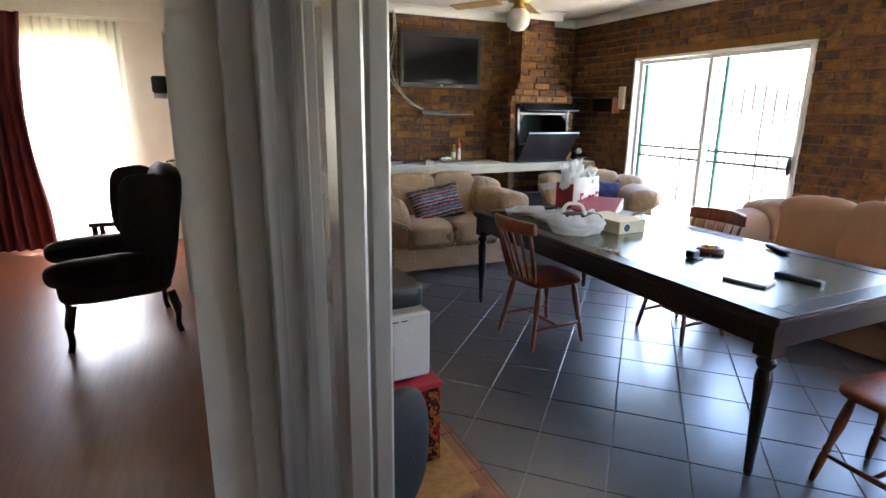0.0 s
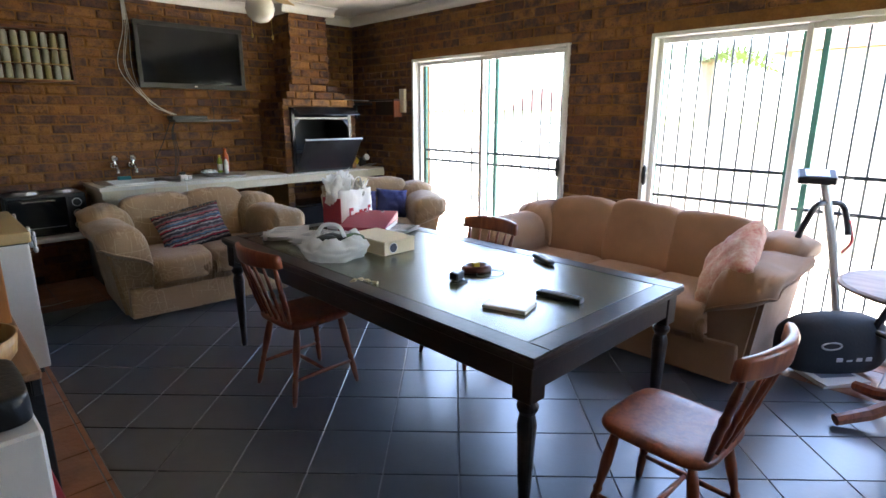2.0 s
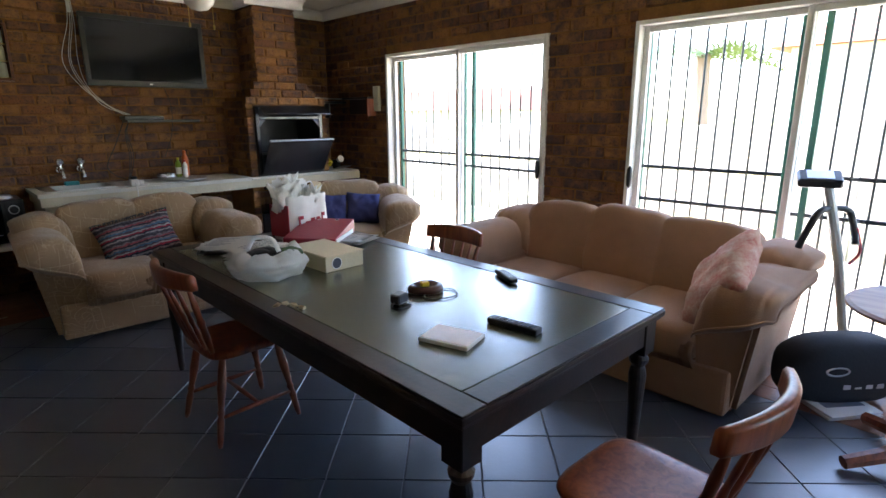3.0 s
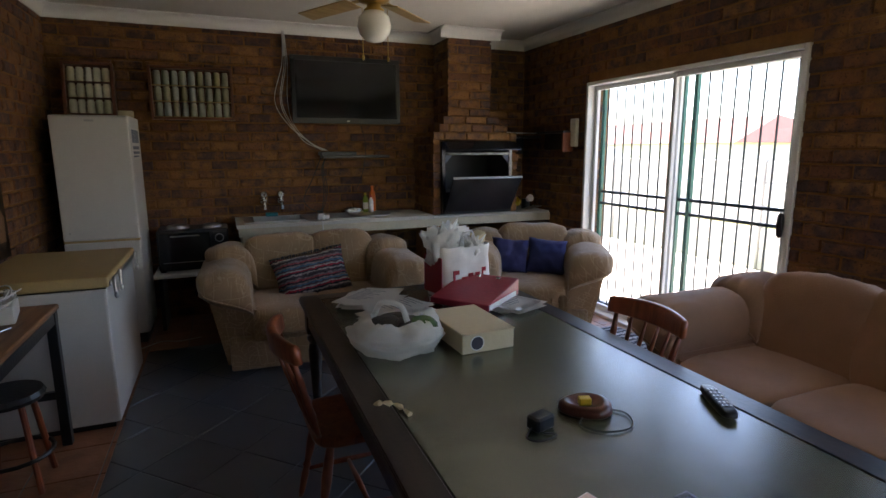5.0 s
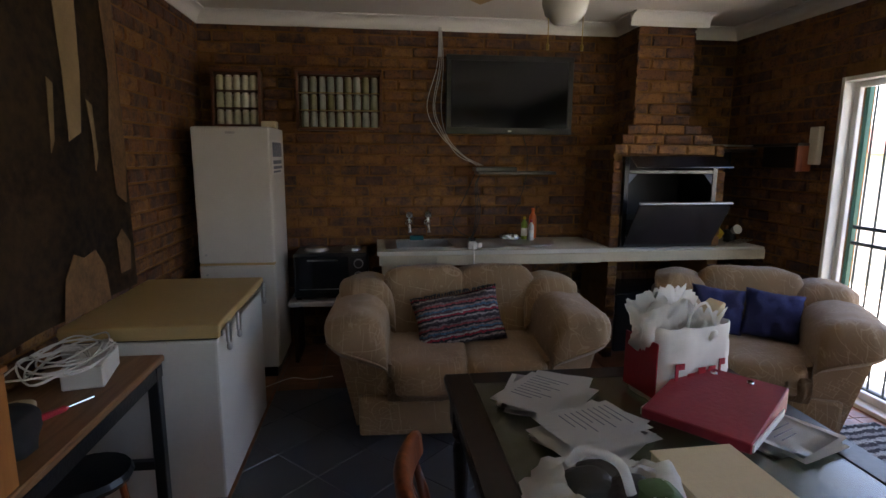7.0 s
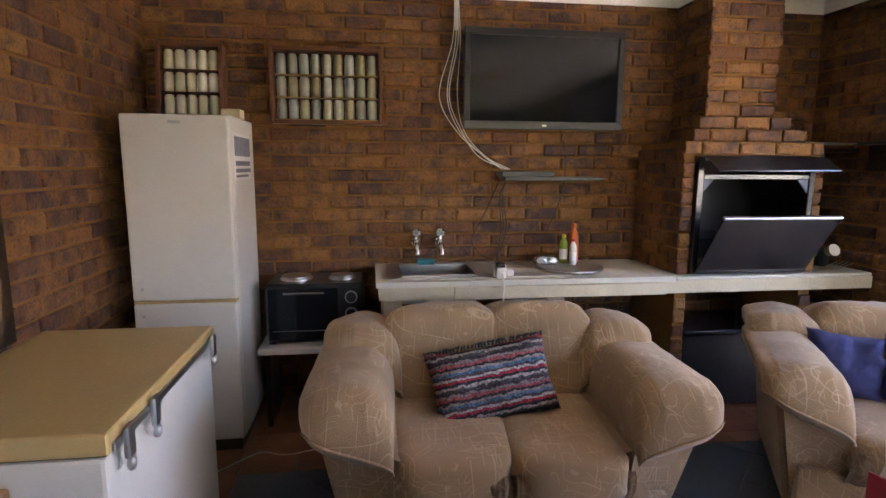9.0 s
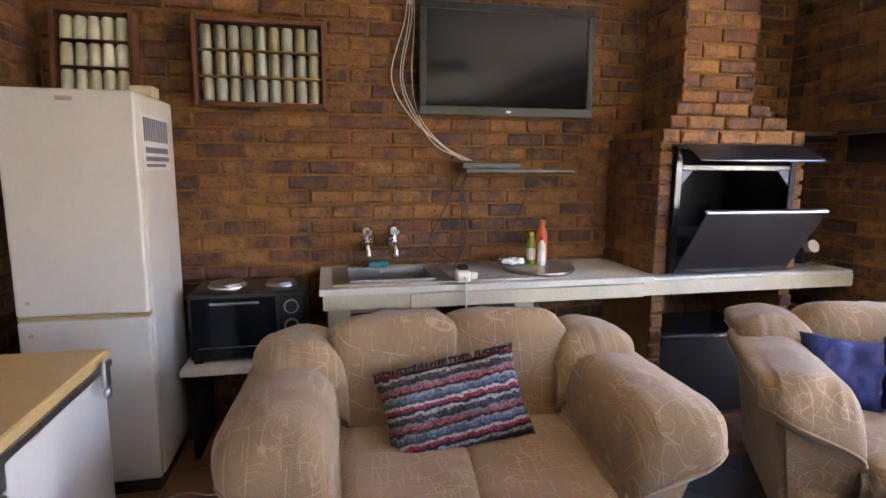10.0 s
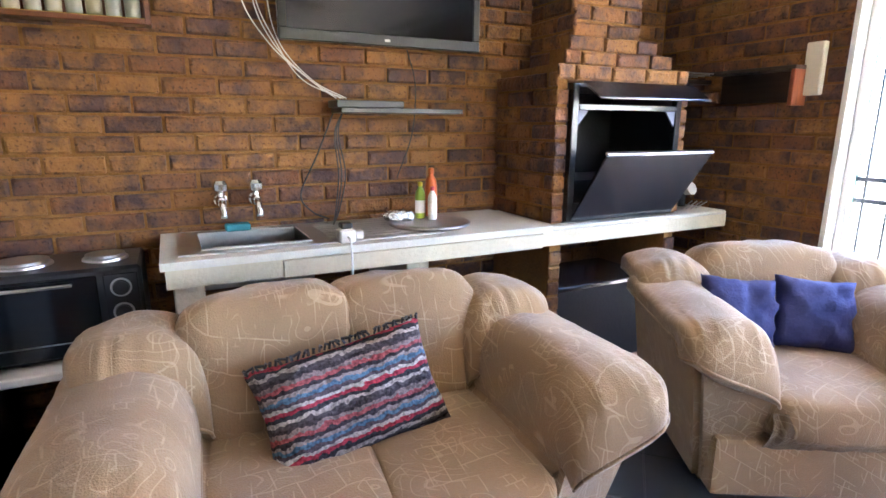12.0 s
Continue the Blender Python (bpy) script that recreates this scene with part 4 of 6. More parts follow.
# ---- dining table ----
t = thing("dining_table", pose(2.574, 2.44, 0), "large dark wooden table with a green leather inlay", "table")
hx, hy = 0.586, 1.252
b = bmesh.new()
box(-hx, hx, -hy, hy, 0.715, 0.741, 0.008, b, seg=2)
box(-hx + 0.012, hx - 0.012, -hy + 0.012, hy - 0.012, 0.700, 0.716, 0.004, b)
top = part("tabletop", b, DARKWOOD, t)
for a in ((-hx + 0.004, -hx + 0.10, -hy + 0.004, hy - 0.004), (hx - 0.10, hx - 0.004, -hy + 0.004, hy - 0.004), (-hx + 0.102, hx - 0.102, -hy + 0.004, -hy + 0.10), (-hx + 0.102, hx - 0.102, hy - 0.10, hy - 0.004)):
    part("border", box(*a, 0.740, 0.748, 0.003), DARKWOOD, top)
part("leather_inlay", box(-hx + 0.105, hx - 0.105, -hy + 0.105, hy - 0.105, 0.740, 0.746, 0.001), LEATHER, top, "worn dark green leather inlay")
for a in ((-hx + 0.03, -hx + 0.055, -hy + 0.06, hy - 0.06), (hx - 0.055, hx - 0.03, -hy + 0.06, hy - 0.06), (-hx + 0.06, hx - 0.06, -hy + 0.03, -hy + 0.055), (-hx + 0.06, hx - 0.06, hy - 0.055, hy - 0.03)):
    part("apron", box(*a, 0.60, 0.70, 0.004), DARKWOOD, t)
for sx in (-1, 1):
    for sy in (-1, 1):
        mm = pose(sx * (hx - 0.065), sy * (hy - 0.065), 0)
        b = box(-0.042, 0.042, -0.042, 0.042, 0.56, 0.70, 0.004, m=mm)
        lathe([(0.014, 0), (0.018, 0.02), (0.020, 0.10), (0.032, 0.38), (0.036, 0.46), (0.030, 0.49), (0.026, 0.50), (0.038, 0.52), (0.040, 0.535), (0.028, 0.55), (0.030, 0.562)], 16, mm, b)
        part("leg", b, DARKWOOD, t)

# ---- spindle-back chairs ----
def spindle_chair(m):
    """Spindle-back chair; it faces -y, with its back at +y."""
    t = thing("dining_chair", m, "red-brown wooden spindle-back dining chair", "chair", "chairs round the table")
    b = soft(0, -0.01, 0.435, 0.205, 0.205, 0.022, 0.42, nu=40, nv=10, lump=0.0)
    for v in b.verts:
        if v.co.z > 0.44:
            v.co.z -= 0.010 * max(0, 1 - (v.co.x / 0.17) ** 2 - ((v.co.y + 0.02) / 0.17) ** 2)
    part("seat", b, MAHOG, t, smooth=True)
    prof = [(0.010, 0), (0.014, 0.03), (0.017, 0.12), (0.013, 0.15), (0.018, 0.165), (0.013, 0.18), (0.021, 0.28), (0.019, 0.36), (0.013, 0.425)]
    for sx in (-1, 1):
        for sy in (-1, 1):
            topp, foot = Vector((sx * 0.135, sy * 0.135 - 0.01, 0.425)), Vector((sx * 0.195, sy * (0.20 if sy < 0 else 0.215) - 0.01, 0))
            mm = Matrix.Translation(foot) @ (topp - foot).to_track_quat('Z', 'Y').to_matrix().to_4x4()
            part("leg", lathe(prof, 12, mm), MAHOG, t, smooth=True)
    for sx in (-1, 1):
        part("stretcher", tube([(sx * 0.178, -0.185, 0.135), (sx * 0.176, 0.0, 0.137), (sx * 0.178, 0.185, 0.135)], [0.008, 0.013, 0.008], 8), MAHOG, t, smooth=True)
    part("stretcher", tube([(-0.176, -0.01, 0.137), (0, -0.01, 0.137), (0.176, -0.01, 0.137)], [0.008, 0.013, 0.008], 8), MAHOG, t, smooth=True)

    def rail(u, z):
        y = 0.245 + 0.055 * (1 - u * u) + (0.12 * (z - 0.80))
        return Vector((u * 0.215, y, z))

    b = bmesh.new()
    rows = []
    for k in range(25):
        u = -1 + k / 12
        th = 0.012 + 0.004 * (1 - abs(u))
        zt, zb = 0.862 - 0.012 * u * u, 0.775 + 0.004 * u * u
        ring = []
        for dz, dy in ((zb, -th), (zb + 0.01, -th * 1.25), (zt - 0.012, -th * 1.25), (zt, -th * 0.7), (zt, th * 0.7), (zt - 0.012, th * 1.25), (zb + 0.01, th * 1.25), (zb, th)):
            p = rail(u, dz)
            ring.append(b.verts.new(p + Vector((0, dy, 0))))
        rows.append(ring)
    for a, c in zip(rows, rows[1:]):
        for i in range(8):
            b.faces.new((a[i], a[(i + 1) % 8], c[(i + 1) % 8], c[i]))
    b.faces.new(rows[0])
    b.faces.new(rows[-1][::-1])
    part("top_rail", b, MAHOG, t, smooth=True)
    for k in range(6):
        u = -0.86 + 1.72 * k / 5
        p0 = Vector((u * 0.165, 0.165 + 0.015 * (1 - u * u), 0.44))
        p1 = rail(u, 0.785)
        fat = 1.5 if k in (0, 5) else 1.0
        pts = [p0.lerp(p1, s) for s in (0, 0.15, 0.3, 0.42, 0.5, 0.58, 0.75, 1)]
        part("spindle", tube(pts, [r * fat for r in (0.007, 0.008, 0.011, 0.009, 0.012, 0.009, 0.010, 0.006)], 8), MAHOG, t, smooth=True)
    return t


chair = spindle_chair(pose(2.09, 2.86, 0, 0, 0, 92))
copy_thing(chair, pose(2.46, 0.90, 0, 0, 0, 178))
copy_thing(chair, pose(3.06, 2.53, 0, 0, 0, -88))

# ---- fridge, freezer ----
t = thing("fridge", pose(0.780, 5.76, 0), "tall white fridge-freezer with yellowed door seam", "fridge")
part("body", box(-0.25, 0.25, -0.22, 0.28, 0.09, 1.785, 0.012, seg=2), WHITE, t)
for z0, z1 in ((0.10, 0.845), (0.862, 1.78)):
    dr = part("door", box(-0.25, 0.25, -0.28, -0.226, z0, z1, 0.014, seg=3), WHITE, t)
    part("hinge_cap", lathe([(0.008, 0), (0.008, 0.008)], 8, pose(-0.20, -0.282, z1 - 0.06 if z0 < 0.5 else z0 + 0.06, 90)), STEEL, dr)
part("door_seal", box(-0.247, 0.247, -0.275, -0.226, 0.846, 0.861), LID, t, "yellowed grip strip")
part("badge", box(-0.03, 0.03, -0.283, -0.279, 1.735, 1.75, 0.001), STEEL, t)
st = part("sticker", box(0.251, 0.253, -0.20, 0.18, 1.46, 1.70), PAPER, t, "white sticker with dark illegible print")
for z0, z1, y0, y1 in ((1.585, 1.685, -0.19, 0.17), (1.535, 1.560, -0.18, 0.15), (1.50, 1.52, -0.18, 0.16), (1.475, 1.488, -0.18, 0.10)):
    n = 12
    for k in range(n if z1 - z0 > 0.03 else 1):
        a = y0 + (y1 - y0) * k / n
        e2 = a + (y1 - y0) / n * 0.7 if z1 - z0 > 0.03 else y1
        part("print_bar", box(0.2535, 0.2545, a, e2, z0, z1), STICKER, st)
part("foot", box(-0.22, 0.22, -0.20, 0.25, 0.0, 0.09), BLACK, t)

t = thing("chest_freezer", pose(0.720, 4.51, 0), "white chest freezer with mustard yellow lid and latches", "freezer")
part("body", box(-0.325, 0.315, -0.465, 0.465, 0.04, 0.80, 0.012, seg=2), WHITE, t)
part("lid", box(-0.33, 0.33, -0.475, 0.475, 0.808, 0.872, 0.014, seg=3), LID, t, "mustard yellow lid")
part("seal", box(-0.31, 0.312, -0.455, 0.455, 0.80, 0.808), BLACK, t)
part("trim", box(0.331, 0.340, -0.46, 0.46, 0.815, 0.840, 0.002), STEEL, t, "metal edge trim")
for y in (-0.40, -0.22, 0.38):
    lt = part("latch", box(0.341, 0.356, y - 0.022, y + 0.022, 0.77, 0.86, 0.004), STEEL, t)
    part("knob", soft(0.350, y, 0.75, 0.012, 0.015, 0.020, 0.8, nu=10, nv=8, lump=0), STEEL, lt, smooth=True)
for s in (-1, 1):
    part("foot", box(-0.28, 0.28, s * 0.4 - 0.03, s * 0.4 + 0.03, 0, 0.04), BLACK, t)

# ---- counter, sink, braai ----
t = thing("counter", pose(0, 0, 0), "white concrete counter slab along the brick wall", "counter")
HX0, HX1, HY0, HY1 = 1.87, 2.33, 5.71, 6.09


def holed(name, x0, x1, y0, y1, z0, z1, material, label):
    """Four pieces of a slab round the hole of the sink."""
    for q in ((x0, HX0, y0, y1), (HX1, x1, y0, y1), (HX0, HX1, y0, HY0), (HX0, HX1, HY1, y1)):
        part(name, box(*q, z0, z1), material, t, label)


holed("slab", 1.75, 4.81, 5.60, 6.20, 0.80, 0.875, CREAM, "")
holed("top", 1.735, 3.49, 5.585, 6.195, 0.875, 0.905, CONCRETE, "white screeded top")
part("ledge", box(3.494, 4.80, 5.59, 6.195, 0.876, 0.898, 0.008), CONCRETE, t, "worn painted ledge")
part("front_board", box(2.17, 3.44, 5.592, 5.603, 0.795, 0.87, 0.004), CREAM, t, "cream front board")
for x0, x1 in ((1.77, 1.88), (2.72, 2.83)):
    part("support", box(x0, x1, 5.64, 6.18, 0, 0.80, 0.006), CREAM, t)

t = thing("sink", pose(2.30, 5.92, 0.905), "stainless steel sink with drainer set in the counter", "sink")
b = bmesh.new()
cx0, cx1, cy0, cy1 = -0.42, 0.02, -0.20, 0.16
for a in ((-0.50, cx0, -0.26, 0.22), (cx1, 0.62, -0.26, 0.22), (cx0, cx1, -0.26, cy0), (cx0, cx1, cy1, 0.22)):
    box(*a, 0.0, 0.006, 0.0, b)
part("rim", b, STEEL, t)
b = bmesh.new()
for a in ((cx0, cx0 + 0.006, cy0, cy1), (cx1 - 0.006, cx1, cy0, cy1), (cx0, cx1, cy0, cy0 + 0.006), (cx0, cx1, cy1 - 0.006, cy1)):
    box(*a, 0.0, 0.012, 0.002, b)
part("bowl_edge", b, STEEL, t)
b = bmesh.new()
for a in ((cx0, cx0 + 0.006, cy0, cy1, -0.15, 0.0), (cx1 - 0.006, cx1, cy0, cy1, -0.15, 0.0), (cx0, cx1, cy0, cy0 + 0.006, -0.15, 0.0), (cx0, cx1, cy1 - 0.006, cy1, -0.15, 0.0), (cx0, cx1, cy0, cy1, -0.156, -0.15)):
    box(*a, bm=b)
part("bowl", b, STEEL, t)
part("waste", lathe([(0.03, 0), (0.032, 0.004)], 16, pose(-0.2, 0, -0.15)), CHROME, t)
for k in range(7):
    part("drainer_rib", tube([(0.10, -0.19 + k * 0.055, 0.006), (0.55, -0.19 + k * 0.055, 0.006)], 0.004, 5), STEEL, t)
for x in (2.0, 2.155):
    t = thing("tap", pose(x, 6.185, 1.05) @ Matrix.Scale(1.35, 4), "chrome wall-mounted pillar tap above the sink", "tap", "taps")
    part("flange", lathe([(0.022, 0), (0.022, 0.012), (0.012, 0.016)], 12, pose(0, 0, 0, 90)), CHROME, t)
    part("spout", tube(smooth_path([(0, 0, 0), (0, -0.06, 0.0), (0, -0.10, -0.01), (0, -0.115, -0.05)], 4), 0.011, 8), CHROME, t, smooth=True)
    part("head", lathe([(0.012, 0), (0.010, 0.02), (0.022, 0.03), (0.024, 0.05), (0.016, 0.062)], 10, pose(0, -0.055, 0.008)), CHROME, t)
    part("body", soft(0, -0.05, 0.0, 0.018, 0.03, 0.02, 0.8, nu=12, nv=8, lump=0), CHROME, t, smooth=True)
t = thing("sponge", pose(2.06, 6.10, 0.911), "teal kitchen sponge behind the sink", "sponge")
part("block", box(-0.055, 0.055, -0.03, 0.03, 0, 0.035, 0.006), TEAL, t)
t = thing("round_tray", pose(2.94, 5.87, 0.912), "large round grey metal lid lying on the counter", "tray")
part("disc", lathe([(0.20, 0), (0.205, 0.006), (0.205, 0.014), (0.19, 0.018), (0.15, 0.016)], 40), STEEL, t, smooth=True)


def bottle(x, y, z, r, h, material, cap, label):
    t = thing("bottle", pose(x, y, z), label, "bottle", "bottles on the counter")
    part("body", lathe([(r * 0.9, 0), (r, 0.01), (r, h * 0.62), (r * 0.85, h * 0.74), (r * 0.42, h * 0.84), (r * 0.40, h * 0.88)], 16), material, t, smooth=True)
    part("cap", lathe([(r * 0.48, h * 0.88), (r * 0.48, h * 0.98), (r * 0.3, h)], 12), cap, t)
    part("label", lathe([(r * 1.012, h * 0.15), (r * 1.012, h * 0.5)], 16), PAPER if material is not ORANGE else ORANGE, t)


bottle(3.01, 6.0, 0.93, 0.032, 0.25, ORANGE, ORANGE, "orange spray bottle on the round lid")
bottle(2.93, 5.96, 0.93, 0.026, 0.185, LIME, YELLOW, "lime green bottle on the round lid")
bottle(2.97, 5.90, 0.93, 0.023, 0.165, WHITE, RED, "small white bottle with a red cap")
t = thing("foil_parcel", pose(2.80, 5.93, 0.955), "crumpled silver foil parcel on the counter", "foil")
part("foil", soft(0, 0, 0, 0.075, 0.04, 0.03, 0.7, lump=0.014, f=14), FOIL, t)
t = thing("plug_adapter", pose(2.44, 5.63, 0.911), "white multi-plug adapter with cord on the counter edge", "plug")
part("body", box(-0.035, 0.035, -0.03, 0.03, 0, 0.06, 0.008), WHITE, t)
part("plug", box(-0.025, 0.025, -0.02, 0.03, 0.060, 0.085, 0.006), BLACK, t)
part("plug", box(0.036, 0.075, -0.02, 0.02, 0.012, 0.05, 0.006), WHITE, t)
part("cord", tube(smooth_path([(0.0, -0.03, 0.03), (0.005, -0.055, 0.0), (0.005, -0.06, -0.12), (0.0, -0.06, -0.30)], 6), 0.005, 5), CABLE, t)

# braai and chimney
ST = ((3.52, 4.42, 5.64, 1.612, 1.690), (3.60, 4.35, 5.70, 1.690, 1.767), (3.668, 4.28, 5.75, 1.767, 1.844))
t = thing("braai", pose(0, 0, 0), "built-in brick braai with black steel fire box and chimney", "fireplace")
part("core", box(3.755, 4.20, 5.83, 6.21, 1.70, ZC), MORTAR, t)
part("core", box(3.55, 4.41, 5.80, 6.21, 1.612, 1.689), MORTAR, t)
part("core", box(3.535, 3.595, 5.66, 6.21, 0.90, 1.612), MORTAR, t)
part("core", box(4.365, 4.425, 5.66, 6.21, 0.90, 1.612), MORTAR, t)
part("core", box(3.53, 3.60, 5.66, 6.21, 0.0, 0.80), MORTAR, t)
part("core", box(4.36, 4.43, 5.66, 6.21, 0.0, 0.80), MORTAR, t)
fb = part("fire_box", box(3.612, 4.348, 6.15, 6.17, 0.90, 1.60), MATTE, t, "sooty black steel fire box")
for a in ((3.60, 3.612, 5.66, 6.17, 0.90, 1.60), (4.348, 4.36, 5.66, 6.17, 0.90, 1.60), (3.612, 4.348, 5.66, 6.15, 1.585, 1.60), (3.612, 4.348, 5.66, 6.15, 0.90, 0.912)):
    part("steel_panel", box(*a), MATTE, fb)
b = bmesh.new()
for a in ((3.60, 3.64, 0.91, 1.60), (4.32, 4.36, 0.91, 1.60)):
    box(a[0], a[1], 5.62, 5.658, a[2], a[3], 0.004, b)
box(3.64, 4.32, 5.62, 5.658, 1.47, 1.50, 0.004, b)
part("front_frame", b, POLISHED, fb, "black steel frame")
for s, x in ((1, 3.64), (-1, 4.32)):
    b = bmesh.new()
    v = [b.verts.new(c) for c in ((x, 5.63, 1.47), (x + s * 0.07, 5.63, 1.47), (x, 5.63, 1.39), (x, 5.64, 1.47), (x + s * 0.07, 5.64, 1.47), (x, 5.64, 1.39))]
    for q in ((0, 1, 2), (3, 5, 4), (0, 3, 4, 1), (1, 4, 5, 2), (2, 5, 3, 0)):
        b.faces.new([v[i] for i in q])
    part("gusset", b, STICKER, fb, "grey corner gusset")
part("hood", box(-0.375, 0.375, -0.006, 0.006, -0.15, 0.0, 0.003, m=pose(3.98, 5.56, 1.60, -58)), POLISHED, t, "flared black hood plate")
part("door", box(-0.36, 0.36, -0.008, 0.008, 0, 0.42, 0.004, m=pose(3.98, 5.62, 0.915, 34)), POLISHED, t, "shiny black drop-down door")
part("door_edge", box(-0.362, 0.362, -0.012, 0.012, 0.415, 0.43, 0.003, m=pose(3.98, 5.62, 0.915, 34)), STEEL, t)
part("grate", box(3.66, 4.30, 5.70, 6.10, 1.10, 1.112), MATTE, t)
part("ash_bin", box(3.64, 4.32, 5.72, 6.15, 0.02, 0.50, 0.01), MATTE, t, "black steel bin under the braai")
part("ash_bin_lid", box(3.63, 4.33, 5.69, 6.15, 0.50, 0.53, 0.006), POLISHED, t)

t = thing("corner_shelf", pose(4.62, 6.0, 1.64), "dark wall shelf with wire grill rack in the corner", "shelf")
part("board", box(-0.19, 0.19, -0.20, 0.20, 0, 0.025, 0.004), DARKWOOD, t)
part("bracket", box(-0.02, 0.0, -0.15, 0.19, -0.16, 0.0, 0.004), BLACK, t)
b = bmesh.new()
for k in range(6):
    tube([(-0.30 + k * 0.012, -0.33 + k * 0.05, 0.045 + 0.01 * (k % 2)), (0.18, -0.30 + k * 0.05, 0.05)], 0.0035, 5, b)
tube([(-0.30, -0.33, 0.045), (-0.24, -0.08, 0.05)], 0.004, 5, b)
part("grill_rack", b, STEEL, t, "thin wire braai grid")
t = thing("kindling_pile", pose(4.62, 5.75, 0.905), "small clutter of tools and a yellow scoop on the ledge", "clutter")
part("scoop", lathe([(0.02, 0), (0.045, 0.05), (0.0, 0.10)], 8, pose(-0.09, 0.05, 0.03)), YELLOW, t)
part("cup", lathe([(0.03, 0), (0.04, 0.05)], 10, pose(0.03, 0.03, 0.10, 70)), WHITE, t)
part("tin", lathe([(0.045, 0), (0.045, 0.10)], 12, pose(0.03, 0.08, 0.0)), MATTE, t)
for k in range(4):
    part("skewer", tube([(-0.13 + 0.04 * k, -0.09, 0.01), (0.10 + 0.02 * k, 0.03 - 0.02 * k, 0.03)], 0.004, 5), STEEL, t)

# oven shelf
t = thing("oven_shelf", pose(0, 0, 0), "white painted shelf between fridge and counter", "shelf")
part("board", box(1.065, 1.745, 5.72, 6.19, 0.47, 0.505, 0.005), WHITE, t)
for x in (1.09, 1.70):
    part("support", box(x, x + 0.03, 5.80, 6.18, 0.0, 0.47, 0.003), DARKWOOD, t)
t = thing("mini_oven", pose(1.385, 5.96, 0.505), "black tabletop oven with two hot plates and dials", "oven")
part("body", box(-0.28, 0.28, -0.17, 0.18, 0.015, 0.36, 0.012), BLACK, t)
dr = part("door", box(-0.265, 0.13, -0.182, -0.171, 0.03, 0.335, 0.004), SCREEN, t, "dark glass door")
part("handle", tube(smooth_path([(-0.17, -0.183, 0.31), (-0.15, -0.205, 0.312), (0.03, -0.205, 0.312), (0.05, -0.183, 0.31)], 5), 0.007, 6), CHROME, dr)
part("trim", box(-0.24, 0.11, -0.185, -0.1825, 0.085, 0.089), STEEL, dr)
cp = part("control_panel", box(0.15, 0.265, -0.180, -0.171, 0.03, 0.335, 0.004), MATTE, t)
for k in range(3):
    part("knob_ring", lathe([(0.037, 0), (0.037, 0.004)], 20, pose(0.207, -0.180, 0.085 + 0.098 * k, 90)), STEEL, cp)
    part("knob", lathe([(0.030, 0.004), (0.027, 0.018)], 20, pose(0.207, -0.180, 0.085 + 0.098 * k, 90)), BLACK, cp)
for x, r in ((-0.12, 0.085), (0.15, 0.07)):
    part("hot_plate", lathe([(r + 0.012, 0.36), (r + 0.01, 0.368), (r, 0.372), (r, 0.382), (r - 0.01, 0.384)], 28, pose(x, 0, 0)), STEEL, t)
for x in (-0.25, 0.25):
    part("foot", box(x - 0.02, x + 0.02, -0.15, 0.15, 0, 0.015), BLACK, t)

t = thing("power_cord", pose(0, 0, 0), "thin white cord trailing over the terracotta tiles", "cord")
part("cord", tube(smooth_path([(0.78, 5.22, 0.006), (0.93, 5.34, 0.006), (1.06, 5.47, 0.006), (1.13, 5.50, 0.006), (1.24, 5.46, 0.006), (1.40, 5.50, 0.006)], 6), 0.004, 5), CABLE, t, smooth=True)

# ---- on the brick wall ----
t = thing("television", pose(2.82, 6.19, 2.08), "large flat black television on the brick wall", "television")
part("body", box(-0.50, 0.50, -0.07, -0.02, -0.28, 0.28, 0.01), BLACK, t)
b = bmesh.new()
for a in ((-0.522, 0.522, -0.307, -0.255), (-0.522, 0.522, 0.265, 0.307), (-0.522, -0.482, -0.255, 0.265), (0.482, 0.522, -0.255, 0.265)):
    box(a[0], a[1], -0.095, -0.07, a[2], a[3], 0.004, b)
part("bezel", b, BLACK, t)
part("screen", box(-0.482, 0.482, -0.085, -0.072, -0.255, 0.265), SCREEN, t, "dark glossy screen")
part("logo", box(-0.014, 0.014, -0.0965, -0.0952, -0.288, -0.276), CABLE, t)
part("bracket", box(-0.2, 0.2, -0.02, 0.0, -0.15, 0.15), MATTE, t)


def can_mesh(r, h):
    me = bpy.data.meshes.new("can")
    b = lathe([(r * 0.8, 0), (r, h * 0.07), (r, h * 0.85), (r * 0.78, h * 0.96), (r * 0.78, h)], 12)
    b.to_mesh(me)
    b.free()
    me.polygons.foreach_set("use_smooth", [True] * len(me.polygons))
    return me


